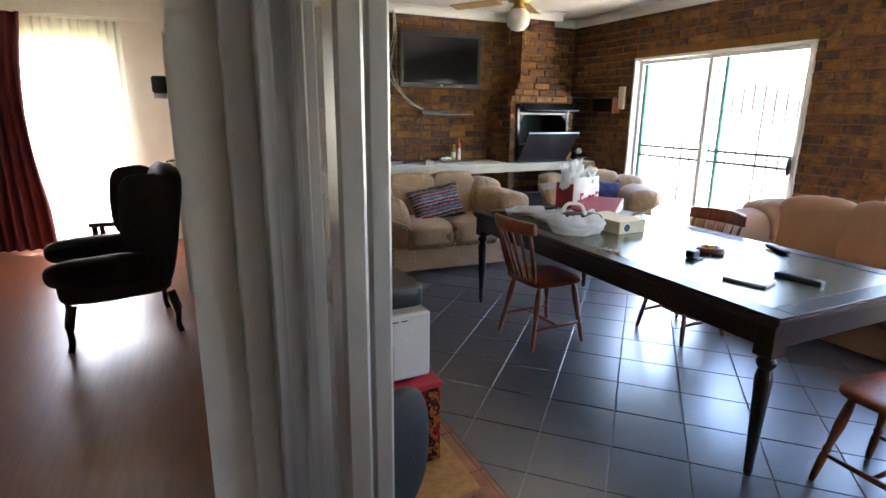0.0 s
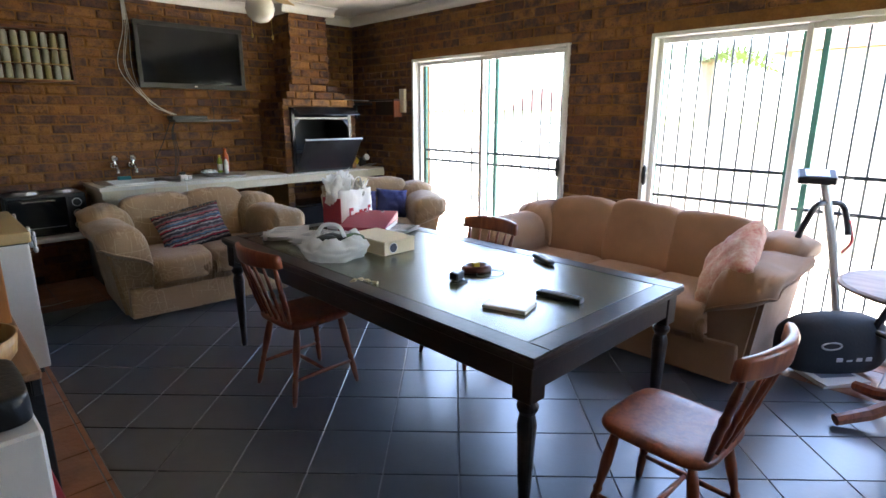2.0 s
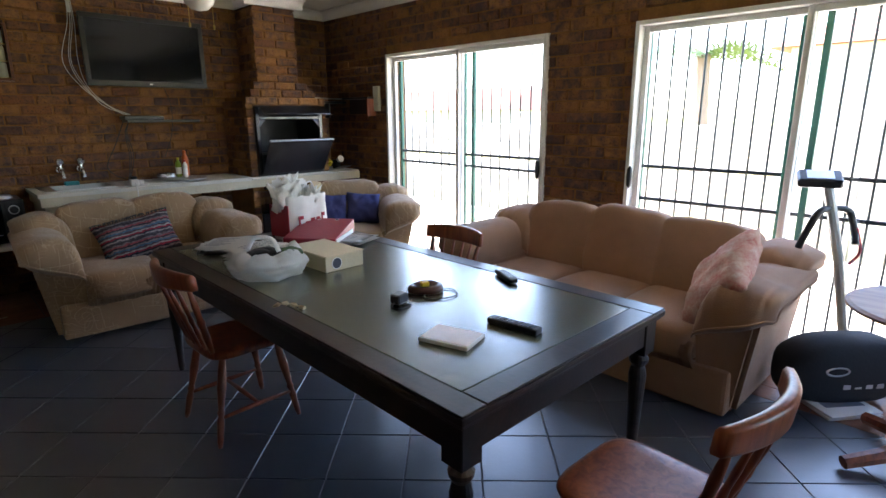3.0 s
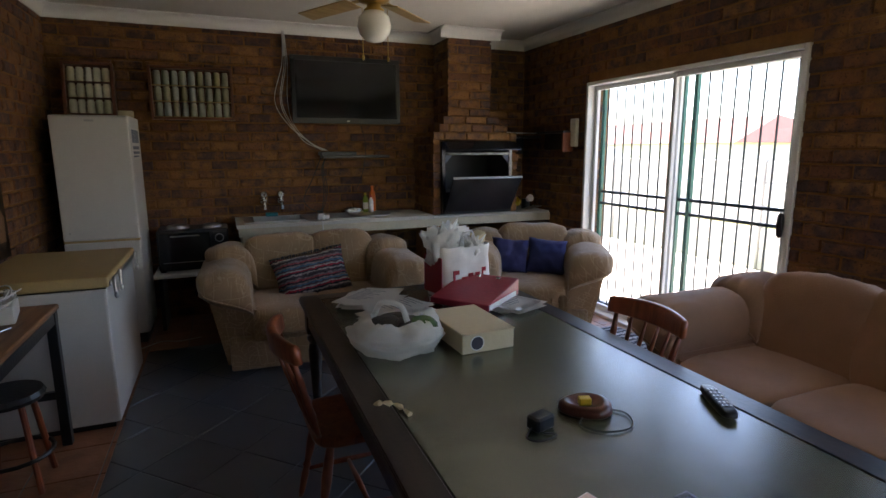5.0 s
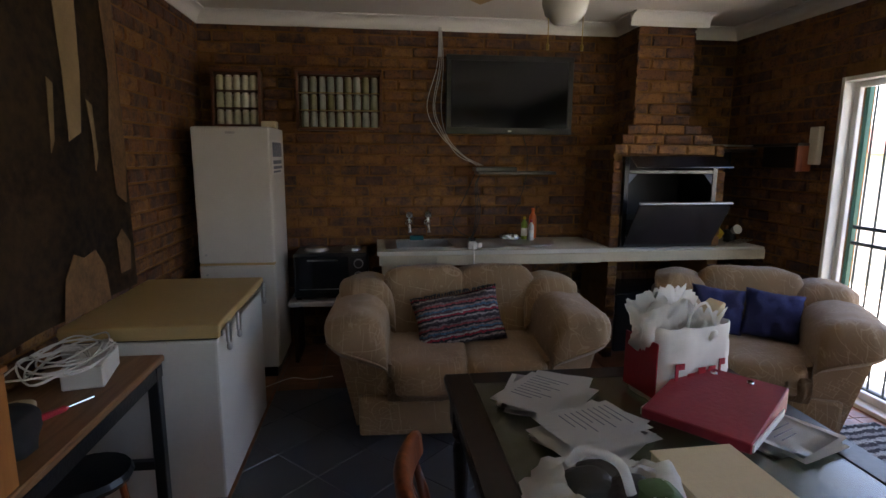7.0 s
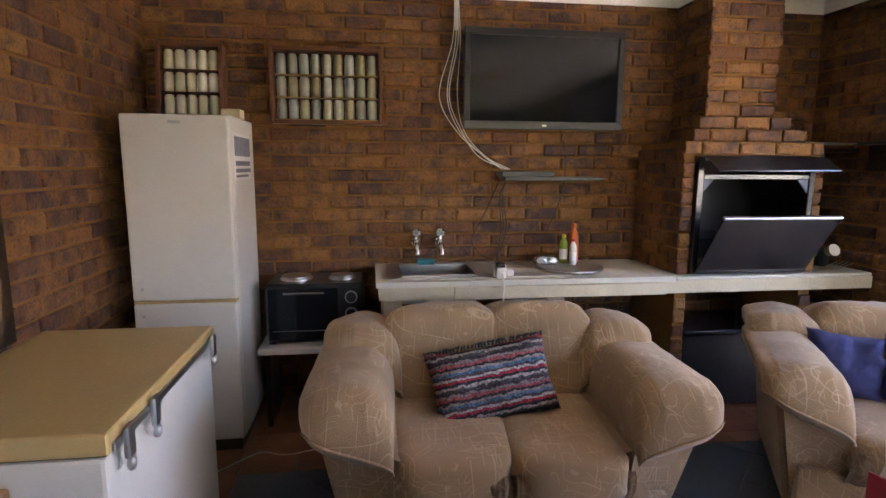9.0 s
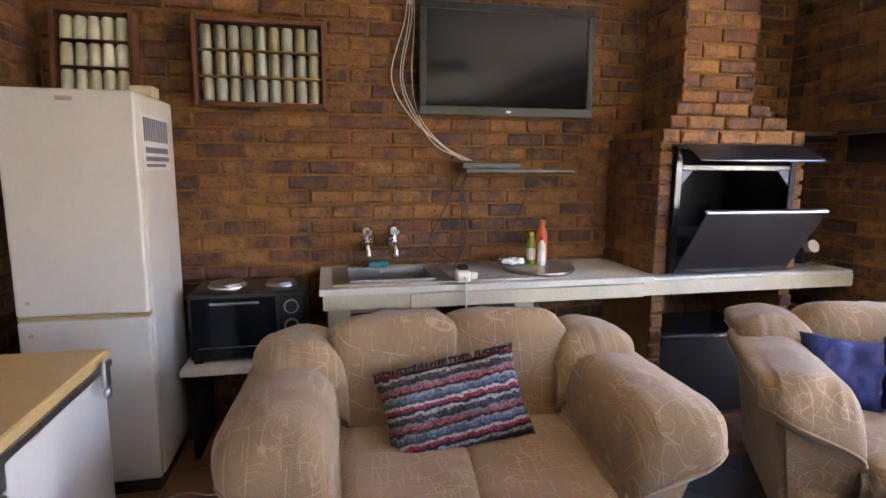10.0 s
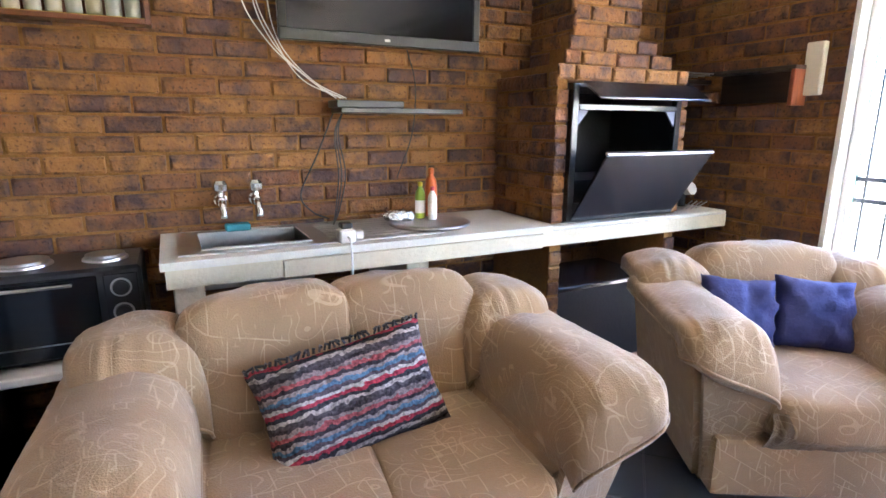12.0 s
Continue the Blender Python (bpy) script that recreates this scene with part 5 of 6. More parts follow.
def can_display(m, w, h, nx, nz, material, label):
    t = thing("can_display", m, label, "display case", "can displays")
    part("backing", box(-w / 2, w / 2, -0.012, 0.0, 0, h), FRAMEWOOD, t)
    for a in ((-w / 2, -w / 2 + 0.022, 0, h), (w / 2 - 0.022, w / 2, 0, h), (-w / 2 + 0.022, w / 2 - 0.022, 0, 0.022), (-w / 2 + 0.022, w / 2 - 0.022, h - 0.022, h)):
        part("frame_side", box(a[0], a[1], -0.085, -0.012, a[2], a[3], 0.003), FRAMEWOOD, t)
    ch = (h - 0.05) / nz
    me = can_mesh((w - 0.06) / nx / 2 * (0.86 if material is CAN else 0.97), ch * 0.90)
    me.materials.append(material)
    for j in range(nz):
        part("shelf", box(-w / 2 + 0.022, w / 2 - 0.022, -0.08, -0.012, 0.022 + j * ch - 0.002, 0.025 + j * ch), GOLD if material is CAN else FRAMEWOOD, t)
        for i in range(nx):
            c = new("can", me)
            c.parent = t
            c.location = (-w / 2 + 0.03 + (i + 0.5) * (w - 0.06) / nx, -0.045, 0.026 + j * ch)
            c.rotation_euler = (0, 0, i * 1.3 + j)


can_display(pose(1.46, 6.185, 1.79), 0.665, 0.445, 9, 3, CAN, "wooden wall case with rows of drink cans")
can_display(pose(0.71, 6.05, 1.786, -7, 0, 0), 0.36, 0.43, 5, 3, WHITECAN, "wooden case of pale cans standing on the fridge")
t = thing("small_box", pose(0.98, 5.80, 1.785), "small pale cardboard box on the fridge", "box")
part("carton", box(-0.05, 0.05, -0.05, 0.05, 0, 0.05, 0.004), KRAFT, t)

t = thing("av_shelf", pose(2.82, 6.19, 1.45), "narrow dark wall shelf with a decoder on it", "shelf")
part("board", box(-0.27, 0.38, -0.18, 0.0, 0, 0.025, 0.003), DARKWOOD, t)
t = thing("decoder", pose(2.70, 6.10, 1.475), "flat black set-top decoder", "decoder")
part("case", box(-0.17, 0.17, -0.09, 0.07, 0, 0.035, 0.004), BLACK, t)
t = thing("cable_bundle", pose(0, 6.17, 0), "loose white cables hanging down the brick wall", "cable")
part("conduit", box(2.245, 2.27, 0.0, 0.02, 2.38, 2.60, 0.003), CABLE, t, "white plastic conduit")
for k, (dx, sag) in enumerate(((0.0, 0.02), (0.015, -0.03), (-0.02, 0.04), (0.03, 0.0))):
    part("cable", tube(smooth_path([(2.255 + dx * 0.4, -0.01, 2.58), (2.25 + dx, -0.02, 2.30), (2.22 + dx * 1.5 - abs(sag), -0.02, 1.98), (2.28 + dx, -0.025, 1.76), (2.42 + dx + sag, -0.04, 1.60), (2.58 + dx, -0.05, 1.52)], 8), 0.003, 5), CABLE, t)
for k, dx in enumerate((0.0, 0.010, -0.008)):
    part("cable", tube(smooth_path([(2.60, -0.01, 1.46), (2.56 + dx, -0.02, 1.35), (2.58 + dx * 2, -0.02, 1.15), (2.55 + dx, -0.02, 0.97), (2.48, -0.20, 0.93)], 8), 0.0035, 5), BLACKCABLE, t, "black cable")
part("cable", tube(smooth_path([(2.55, -0.01, 1.45), (2.46, -0.02, 1.25), (2.37, -0.02, 1.06), (2.42, -0.03, 0.97), (2.50, -0.05, 0.93)], 8), 0.004, 5), BLACKCABLE, t)
part("cable", tube(smooth_path([(2.95, -0.01, 1.77), (2.99, -0.02, 1.6), (2.97, -0.02, 1.35), (2.88, -0.02, 1.12)], 8), 0.003, 5), BLACKCABLE, t)
t = thing("light_switch", pose(4.80, 5.19, 1.55), "white wall box beside the sliding door", "switch")
part("plate", box(-0.035, 0.005, -0.045, 0.045, 0, 0.26, 0.006), OFFWHITE, t)
t = thing("wall_rack", pose(4.68, 5.46, 1.52), "dark open wooden wall rack beside the sliding door", "rack")
part("shelf_board", box(0.0, 0.13, -0.24, 0.26, 0.16, 0.18, 0.003), DARKWOOD, t)
part("back_board", box(0.115, 0.13, -0.24, 0.26, 0.0, 0.16, 0.003), DARKWOOD, t)
part("end_board", box(0.0, 0.115, -0.24, -0.215, -0.02, 0.16, 0.003), MAHOG, t)

# ---- ceiling fan ----
t = thing("ceiling_fan", pose(2.533, 4.01, ZC), "ceiling fan with cane blades and opal lamp globe", "ceiling fan")
part("rod", lathe([(0.014, -0.20), (0.014, -0.05), (0.055, -0.04), (0.06, 0.0)], 14), GOLD, t)
part("motor", lathe([(0.03, -0.32), (0.085, -0.305), (0.10, -0.27), (0.095, -0.21), (0.05, -0.18), (0.02, -0.17)], 24), GOLD, t, smooth=True)
part("lamp_fitting", lathe([(0.055, -0.365), (0.06, -0.35), (0.04, -0.335), (0.04, -0.32)], 20), GOLD, t, smooth=True)
part("globe", lathe([(0.004, -0.53), (0.05, -0.52), (0.085, -0.485), (0.098, -0.44), (0.088, -0.39), (0.06, -0.36)], 28), OPAL, t, "white opal glass globe", True)
for k in range(5):
    mm = pose(0, 0, -0.285, 0, 0, -27 + 72 * k) @ pose(0, 0, 0, 10)
    bl = part("blade", box(0.18, 0.66, -0.062, 0.062, -0.004, 0.004, 0.003, m=mm), BLADE, t)
    part("blade_iron", box(0.08, 0.22, -0.014, 0.014, 0.004, 0.010, 0.002, m=mm), GOLD, bl)
for dx in (-0.07, 0.08):
    part("pull_chain", tube([(dx, 0, -0.34), (dx, 0, -0.60)], 0.002, 4), GOLD, t)
    part("pull_knob", lathe([(0.006, -0.63), (0.008, -0.61), (0.003, -0.60)], 8, pose(dx, 0, 0)), GOLD, t)

# ---- on the table ----
TZ = 0.747


def sheet_stack(name, m, n, w, h, label, spread, seed):
    rng = random.Random(seed)
    t = thing(name, m, label, "papers", "papers on the table")
    z = 0.0
    for k in range(n):
        b = bmesh.new()
        mm = pose(rng.uniform(-spread, spread), rng.uniform(-spread, spread), z, 0, 0, rng.uniform(-14, 14))
        nx, ny = 6, 6
        g = [[b.verts.new((w * (i / nx - 0.5), h * (j / ny - 0.5), 0.003 * noise.noise(Vector((i * 0.5 + k, j * 0.5, seed))) + 0.003 * (i / nx) ** 2)) for j in range(ny + 1)] for i in range(nx + 1)]
        for i in range(nx):
            for j in range(ny):
                b.faces.new((g[i][j], g[i + 1][j], g[i + 1][j + 1], g[i][j + 1]))
        bmesh.ops.solidify(b, geom=b.faces[:], thickness=0.0012)
        b.transform(mm)
        sh = part("sheet", b, PAPER, t, smooth=True)
        z += 0.006
    for k in range(9):
        b = box(-w * 0.32, w * (0.30 - 0.12 * (k % 3)), h * (0.36 - 0.075 * k) - 0.0018, h * (0.36 - 0.075 * k) + 0.0018, 0.0075, 0.0082, m=mm)
        part("print_line", b, STICKER, sh)
    return t


sheet_stack("paper_stack", pose(2.30, 3.42, TZ + 0.004, 0, 0, -32), 7, 0.21, 0.297, "loose white printed sheets fanned out on the table", 0.045, 2)
sheet_stack("paper_stack", pose(2.37, 3.13, TZ + 0.005, 0, 0, -62), 8, 0.21, 0.297, "stack of white forms with printed lines on the table", 0.03, 5)
sheet_stack("paper_stack", pose(2.94, 3.12, TZ + 0.004, 0, 0, 25), 4, 0.21, 0.297, "white sheets under the red file", 0.03, 8)

t = thing("lever_arch_file", pose(2.81, 3.20, TZ + 0.028, 0, 0, 38) @ Matrix.Scale(1.15, 4), "dark red lever arch file lying on papers", "file")
b = bmesh.new()
v = [b.verts.new(c) for c in ((-0.16, -0.14, 0), (0.16, -0.14, 0), (0.16, 0.14, 0), (-0.16, 0.14, 0), (-0.16, -0.14, 0.028), (0.16, -0.14, 0.075), (0.16, 0.14, 0.075), (-0.16, 0.14, 0.028))]
for q in ((0, 3, 2, 1), (4, 5, 6, 7), (0, 1, 5, 4), (2, 3, 7, 6), (1, 2, 6, 5), (3, 0, 4, 7)):
    b.faces.new([v[i] for i in q])
bmesh.ops.bevel(b, geom=b.edges[:], offset=0.003, segments=1, affect='EDGES')
part("cover", b, REDFILE, t)
part("page_block", box(-0.155, 0.12, -0.144, 0.144, 0.006, 0.026), PAPER, t)
for y in (-0.05, 0.05):
    part("rivet", lathe([(0.011, 0), (0.009, 0.004)], 10, pose(0.13, y, 0.071)), CHROME, t)

t = thing("archive_box", pose(2.565, 2.80, TZ, 0, 0, 2), "manila cardboard archive box with a round thumb hole", "box")
part("carton", box(-0.115, 0.115, -0.22, 0.13, 0, 0.078, 0.003), KRAFT, t)
part("lid_panel", box(-0.117, 0.117, -0.226, 0.133, 0.079, 0.083, 0.001), KRAFT, t)
# dark disc laid on closed card, painting the shade of the hole
part("thumb_hole", lathe([(0.026, 0), (0.026, 0.002)], 20, pose(-0.05, -0.2205, 0.040, 90)), HOLE_SHADE, t)
part("hole_ring", lathe([(0.030, 0), (0.030, 0.0012)], 20, pose(-0.05, -0.2202, 0.040, 90)), PAPER, t)


def crumpled(w, d, h, lump, seed, open_top=True, flare=1.0):
    """A crumpled bag wall: closed ring of creased cloth or film rising from a base."""
    b = bmesh.new()
    nu, nv = 44, 14
    rows = []
    for j in range(nv + 1):
        s = j / nv
        row = []
        for i in range(nu):
            a = 2 * math.pi * i / nu
            k = (abs(math.cos(a)) ** 4 + abs(math.sin(a)) ** 4) ** -0.25
            r = 1 + (flare - 1) * s
            q = noise.noise(Vector((math.cos(a) * 2.2 + seed, math.sin(a) * 2.2, s * 3))) + 0.6 * noise.noise(Vector((math.cos(a) * 6, math.sin(a) * 6 + seed, s * 7)))
            row.append(b.verts.new((w / 2 * k * math.cos(a) * r + q * lump * math.cos(a), d / 2 * k * math.sin(a) * r + q * lump * math.sin(a), h * s + (q * lump * 1.5 if s > 0.7 else 0))))
        rows.append(row)
    for a, c in zip(rows, rows[1:]):
        for i in range(nu):
            b.faces.new((a[i], a[(i + 1) % nu], c[(i + 1) % nu], c[i]))
    b.faces.new(rows[0][::-1])
    return b


t = thing("carrier_bag", pose(2.83, 3.46, TZ, 0, 0, 12), "white and red printed carrier bag stuffed with papers", "bag")
bg = part("bag_wall", crumpled(0.33, 0.20, 0.27, 0.012, 1.0, flare=0.98), PAPER, t, smooth=True)
part("gusset", box(-0.172, -0.168, -0.085, 0.085, 0.02, 0.22), RED, bg, "red side gusset")
b = bmesh.new()
x = -0.115
for wd, ht, dz in ((0.05, 0.075, 0), (0.038, 0.055, -0.02), (0.040, 0.072, -0.02), (0.038, 0.052, 0), (0.034, 0.075, 0)):
    box(x, x + wd * 0.30, -0.1135, -0.1095, 0.075 + dz, 0.075 + dz + ht, 0.001, b)
    box(x + wd * 0.30, x + wd * 0.8, -0.1135, -0.1095, 0.075 + dz + ht * 0.7, 0.075 + dz + ht, 0.001, b)
    x += wd + 0.006
part("print", b, RED, bg, "plain red logo bars")
for k, (dx, dy, rx, ry, hh) in enumerate(((-0.10, 0.0, 12, -16, 0.20), (-0.03, 0.04, -8, -6, 0.17), (0.06, -0.02, 10, 12, 0.13))):
    b = crumpled(0.15, 0.08, hh, 0.03, 4.0 + k, flare=1.2)
    b.transform(pose(dx, dy, 0.18, rx, ry, k * 25))
    part("plastic_film", b, FILM, bg, "crumpled clear plastic", True)
for k in range(3):
    part("sheet", box(-0.10, 0.10, 0, 0.002, 0, 0.14, m=pose(0.0, 0.03 + 0.02 * k, 0.22, -10 + 8 * k, 8 * k, 5)), PAPER, bg)
part("carton", box(-0.045, 0.045, -0.03, 0.03, 0, 0.06, 0.004, m=pose(0.10, -0.03, 0.27, 10, -15, 20)), KRAFT, bg, "small cream carton")
for s in (-1, 1):
    part("handle", tube(smooth_path([(-0.06, s * 0.09, 0.26), (-0.05, s * 0.10, 0.33), (0.02, s * 0.09, 0.35), (0.06, s * 0.09, 0.26)], 5), 0.005, 5), FILM, bg)

t = thing("plastic_bag", pose(2.26, 2.76, TZ, 0, 0, 0), "open white plastic shopping bag with dark things inside", "bag")
b = bmesh.new()
nu, nv = 52, 16
rows = []
for j in range(nv + 1):
    s = j / nv
    row = []
    for i in range(nu):
        a = 2 * math.pi * i / nu
        q = noise.noise(Vector((math.cos(a) * 2, math.sin(a) * 2, s * 3))) + 0.7 * noise.noise(Vector((math.cos(a) * 7, math.sin(a) * 7, s * 6)))
        r = 0.70 + 0.34 * math.sin(math.pi * min(1, s * 0.75 + 0.15)) - 0.22 * max(0, s - 0.55) / 0.45
        row.append(b.verts.new(((0.185 * r + q * 0.022) * math.cos(a), (0.16 * r + q * 0.022) * math.sin(a), 0.004 + 0.115 * s ** 0.8 + q * 0.03 * s)))
    rows.append(row)
for a, c in zip(rows, rows[1:]):
    for i in range(nu):
        b.faces.new((a[i], a[(i + 1) % nu], c[(i + 1) % nu], c[i]))
b.faces.new(rows[0][::-1])
pb = part("bag_wall", b, FILM, t, smooth=True)
part("handle", tube(smooth_path([(-0.08, 0.06, 0.13), (-0.06, 0.02, 0.185), (0.0, -0.03, 0.18), (0.02, -0.06, 0.12)], 6), [0.012] * 19, 5), FILM, pb, smooth=True)
for k, (x, y, c) in enumerate(((-0.05, 0.02, BLACK), (0.04, -0.02, BLACK), (0.08, -0.05, LEAF), (0.0, 0.05, BLACK))):
    part("contents", soft(x, y, 0.075, 0.065, 0.055, 0.05, 0.6, nu=14, nv=9, lump=0.02, seed=k), c, pb, "dark wrapped contents")

t = thing("remote_control", pose(3.02, 1.90, TZ, 0, 0, -27), "silver and black curved remote control", "remote", "remotes on the table")
part("case", soft(0, 0, 0.014, 0.026, 0.105, 0.013, 0.5, nu=24, nv=10, lump=0), BLACK, t, smooth=True)
for i in range(3):
    for j in range(6):
        part("button", soft(-0.012 + 0.012 * i, -0.06 + 0.022 * j, 0.027, 0.0045, 0.006, 0.003, 0.7, nu=8, nv=5, lump=0), STEEL, t)
t = thing("remote_control", pose(2.565, 1.485, TZ, 0, 0, 8), "long black television remote control", "remote", "remotes on the table")
part("case", box(-0.023, 0.023, -0.105, 0.105, 0, 0.022, 0.006, seg=2), BLACK, t)
for i in range(3):
    for j in range(9):
        part("button", box(-0.016 + 0.0125 * i, -0.009 + 0.0125 * i, -0.085 + 0.02 * j, -0.075 + 0.02 * j, 0.022, 0.025), STICKER, t)
t = thing("disc_case", pose(2.33, 1.57, TZ, 0, 0, 17), "clear plastic disc case with pale pink cover", "disc case")
part("case", box(-0.07, 0.07, -0.095, 0.095, 0, 0.014, 0.002), PAPER, t)
part("cover_print", box(-0.062, 0.066, -0.09, 0.09, 0.0142, 0.0150), PALEPINK, t, "pale pink cover")
t = thing("cordless_phone_base", pose(2.62, 2.03, TZ, 0, 0, -20), "brown plastic charging base with a yellow tab", "phone")
b = lathe([(0.075, 0), (0.082, 0.008), (0.078, 0.026), (0.060, 0.034), (0.044, 0.024), (0.030, 0.016)], 28)
for vv in b.verts:
    vv.co.y *= 0.8 + 0.25 * vv.co.x / 0.08
part("base", b, COPPERBROWN, t, smooth=True)
part("tab", box(-0.018, 0.018, -0.012, 0.014, 0.018, 0.042, 0.003), YELLOW, t, "yellow tab")
t = thing("charger", pose(2.44, 1.99, TZ, 0, 0, 15), "black plug-in charger with coiled thin cable", "charger")
part("body", box(-0.035, 0.035, -0.025, 0.025, 0, 0.042, 0.006), BLACK, t)
part("cable", tube(smooth_path([(-0.035, 0, 0.01), (-0.075, -0.02, 0.004), (-0.06, -0.055, 0.004), (0.0, -0.06, 0.004), (-0.02, -0.03, 0.004)], 7), 0.003, 5), BLACKCABLE, t)
part("cable", tube(smooth_path([(0.20, -0.02, 0.004), (0.10, -0.06, 0.004), (0.12, -0.13, 0.004), (0.20, -0.16, 0.004), (0.26, -0.10, 0.004), (0.22, -0.02, 0.004)], 8), 0.0025, 5), BLACKCABLE, t)
t = thing("leather_scrap", pose(2.07, 2.26, TZ, 0, 0, -30), "small curled scrap of torn leather at the table edge", "scrap")
part("strip", tube(smooth_path([(-0.05, 0.02, 0.004), (-0.01, 0.0, 0.022), (0.03, 0.01, 0.01), (0.075, -0.03, 0.004)], 5), [0.002, 0.006, 0.008, 0.01] * 4, 5), KRAFT, t)

# ---- workbench and clutter along the west wall ----
t = thing("workbench", pose(0, 0, 0), "wooden workbench on black steel legs", "workbench")
part("top", box(0.41, 0.82, 2.20, 4.03, 0.72, 0.75, 0.006), BENCHWOOD, t)
part("edge_rail", box(0.79, 0.815, 2.22, 4.01, 0.66, 0.72, 0.003), BLACK, t)
for y in (2.25, 3.94):
    for x in (0.44, 0.775):
        part("leg", box(x, x + 0.045, y, y + 0.045, 0, 0.72, 0.003), BLACK, t)
    part("cross_rail", box(0.485, 0.775, y + 0.008, y + 0.038, 0.26, 0.30, 0.002), BLACK, t)
t = thing("cable_coil", pose(0.60, 3.72, 0.80), "tangled coil of white cable on the bench", "cable")
rng = random.Random(12)
for k in range(9):
    r, cx, cy, tl = rng.uniform(0.10, 0.19), rng.uniform(-0.03, 0.03), rng.uniform(-0.10, 0.10), rng.uniform(0.1, 0.55)
    pts = []
    for i in range(28):
        a = 2 * math.pi * i / 28
        pts.append((cx + r * 0.75 * math.cos(a), cy + r * 1.3 * math.sin(a), 0.035 + 0.012 * k * 0.5 + tl * r * 0.7 * max(0, math.cos(a + k)) + 0.01 * math.sin(3 * a + k)))
    part("loop", tube(pts, 0.0036, 5, closed=True), CABLE, t, smooth=True)
t = thing("adapter_box", pose(0.64, 3.80, 0.75, 0, 0, 12), "white power adapter box under the cables", "adapter")
part("case", box(-0.07, 0.07, -0.12, 0.12, 0, 0.085, 0.006), WHITE, t)
part("plug", box(0.02, 0.06, 0.06, 0.10, 0.086, 0.12, 0.006), WHITE, t)
t = thing("screwdriver", pose(0.68, 3.48, 0.762, 0, 90, 60), "red-handled screwdriver on the bench", "tool")
part("handle", lathe([(0.008, -0.06), (0.013, -0.05), (0.011, 0), (0.012, 0.03), (0.006, 0.04)], 10), RED, t)
part("shaft", tube([(0, 0, 0.04), (0, 0, 0.13)], 0.003, 6), CHROME, t)
t = thing("glove", pose(0.56, 3.45, 0.765), "tan leather work glove on the bench", "glove")
part("palm", soft(0, 0, 0.01, 0.05, 0.09, 0.022, 0.7, lump=0.01), KRAFT, t, smooth=True)
t = thing("cloth_heap", pose(0.60, 3.24, 0.75), "dark crumpled cloth on the bench", "cloth")
part("cloth", soft(0, 0, 0.06, 0.15, 0.12, 0.06, 0.8, lump=0.05, f=6), CHARCOAL, t, smooth=True)
t = thing("stool", pose(0.68, 3.62, 0), "dark bentwood stool pushed under the bench", "stool")
part("seat", lathe([(0.14, 0.42), (0.15, 0.44), (0.14, 0.46)], 20), BLACK, t)
for k in range(4):
    a = 0.8 + k * math.pi / 2
    part("leg", tube([(0.10 * math.cos(a), 0.10 * math.sin(a), 0.42), (0.16 * math.cos(a), 0.16 * math.sin(a), 0.0)], 0.014, 8), MAHOG, t)
part("foot_ring", tube([(0.15 * math.cos(i * 0.3142), 0.15 * math.sin(i * 0.3142), 0.16) for i in range(20)], 0.010, 6, closed=True), BLACK, t)

t = thing("wooden_drawer_unit", pose(0.62, 2.93, 0.75), "orange-brown veneered box unit on the bench", "cabinet")
part("carcass", box(-0.18, 0.19, -0.18, 0.15, 0, 0.31, 0.004), ORANGEWOOD, t)
part("top_board", box(-0.18, 0.195, -0.185, 0.155, 0.312, 0.328, 0.002), ORANGEWOOD, t)
t = thing("carton", pose(0.70, 2.98, 1.078), "open cream cardboard carton on the box unit", "box")
part("carton_body", box(-0.10, 0.10, -0.08, 0.08, 0, 0.07, 0.003), KRAFT, t)
t = thing("paint_pot", pose(0.60, 2.84, 1.078), "small pot with dark blue lid", "pot")
part("pot", lathe([(0.035, 0), (0.038, 0.07)], 16), WHITE, t)
part("lid", lathe([(0.040, 0.07), (0.040, 0.12), (0.030, 0.13)], 16), BLUE, t)

t = thing("low_plank_table", pose(0.62, 1.85, 0, 0, 0, 0), "low pale plank table under the stacked things", "table")
part("plank", box(-0.20, 0.24, -0.38, 0.30, 0.13, 0.16, 0.004), PINE, t)
for y in (-0.33, 0.25):
    part("leg", box(-0.17, 0.20, y, y + 0.04, 0, 0.13, 0.003), PINE, t)
base = pose(0.61, 1.90, 0.16, 0, 0, 2)
t = thing("patterned_chest", base, "low chest covered in red kilim pattern cloth", "chest")
part("chest_body", box(-0.19, 0.175, -0.22, 0.20, 0, 0.32, 0.006), KILIM, t)
part("chest_lid", box(-0.195, 0.18, -0.225, 0.205, 0.322, 0.345, 0.004), RED, t, "dull red lid")
t = thing("microwave", pose(0.59, 1.92, 0.507, 0, 0, 2), "white microwave oven with side vents", "microwave")
part("case", box(-0.175, 0.165, -0.20, 0.17, 0.012, 0.275, 0.008), WHITE, t)
# dark bars on the closed case, the shade of the slots as colour
for k in range(12):
    part("vent_slot", box(-0.135, -0.105, -0.2025, -0.2005, 0.03 + 0.012 * k, 0.036 + 0.012 * k), HOLE_SHADE, t)
for k in range(6):
    part("vent_slot", box(-0.13 + 0.035 * k, -0.105 + 0.035 * k, -0.2025, -0.2005, 0.248, 0.252), HOLE_SHADE, t)
for k in (-0.14, 0.13):
    part("foot", box(k - 0.02, k + 0.02, -0.15, 0.10, 0, 0.012), BLACK, t)
t = thing("black_case", pose(0.585, 1.90, 0.782, 0, 0, 2), "flat black soft case lying on the microwave", "case")
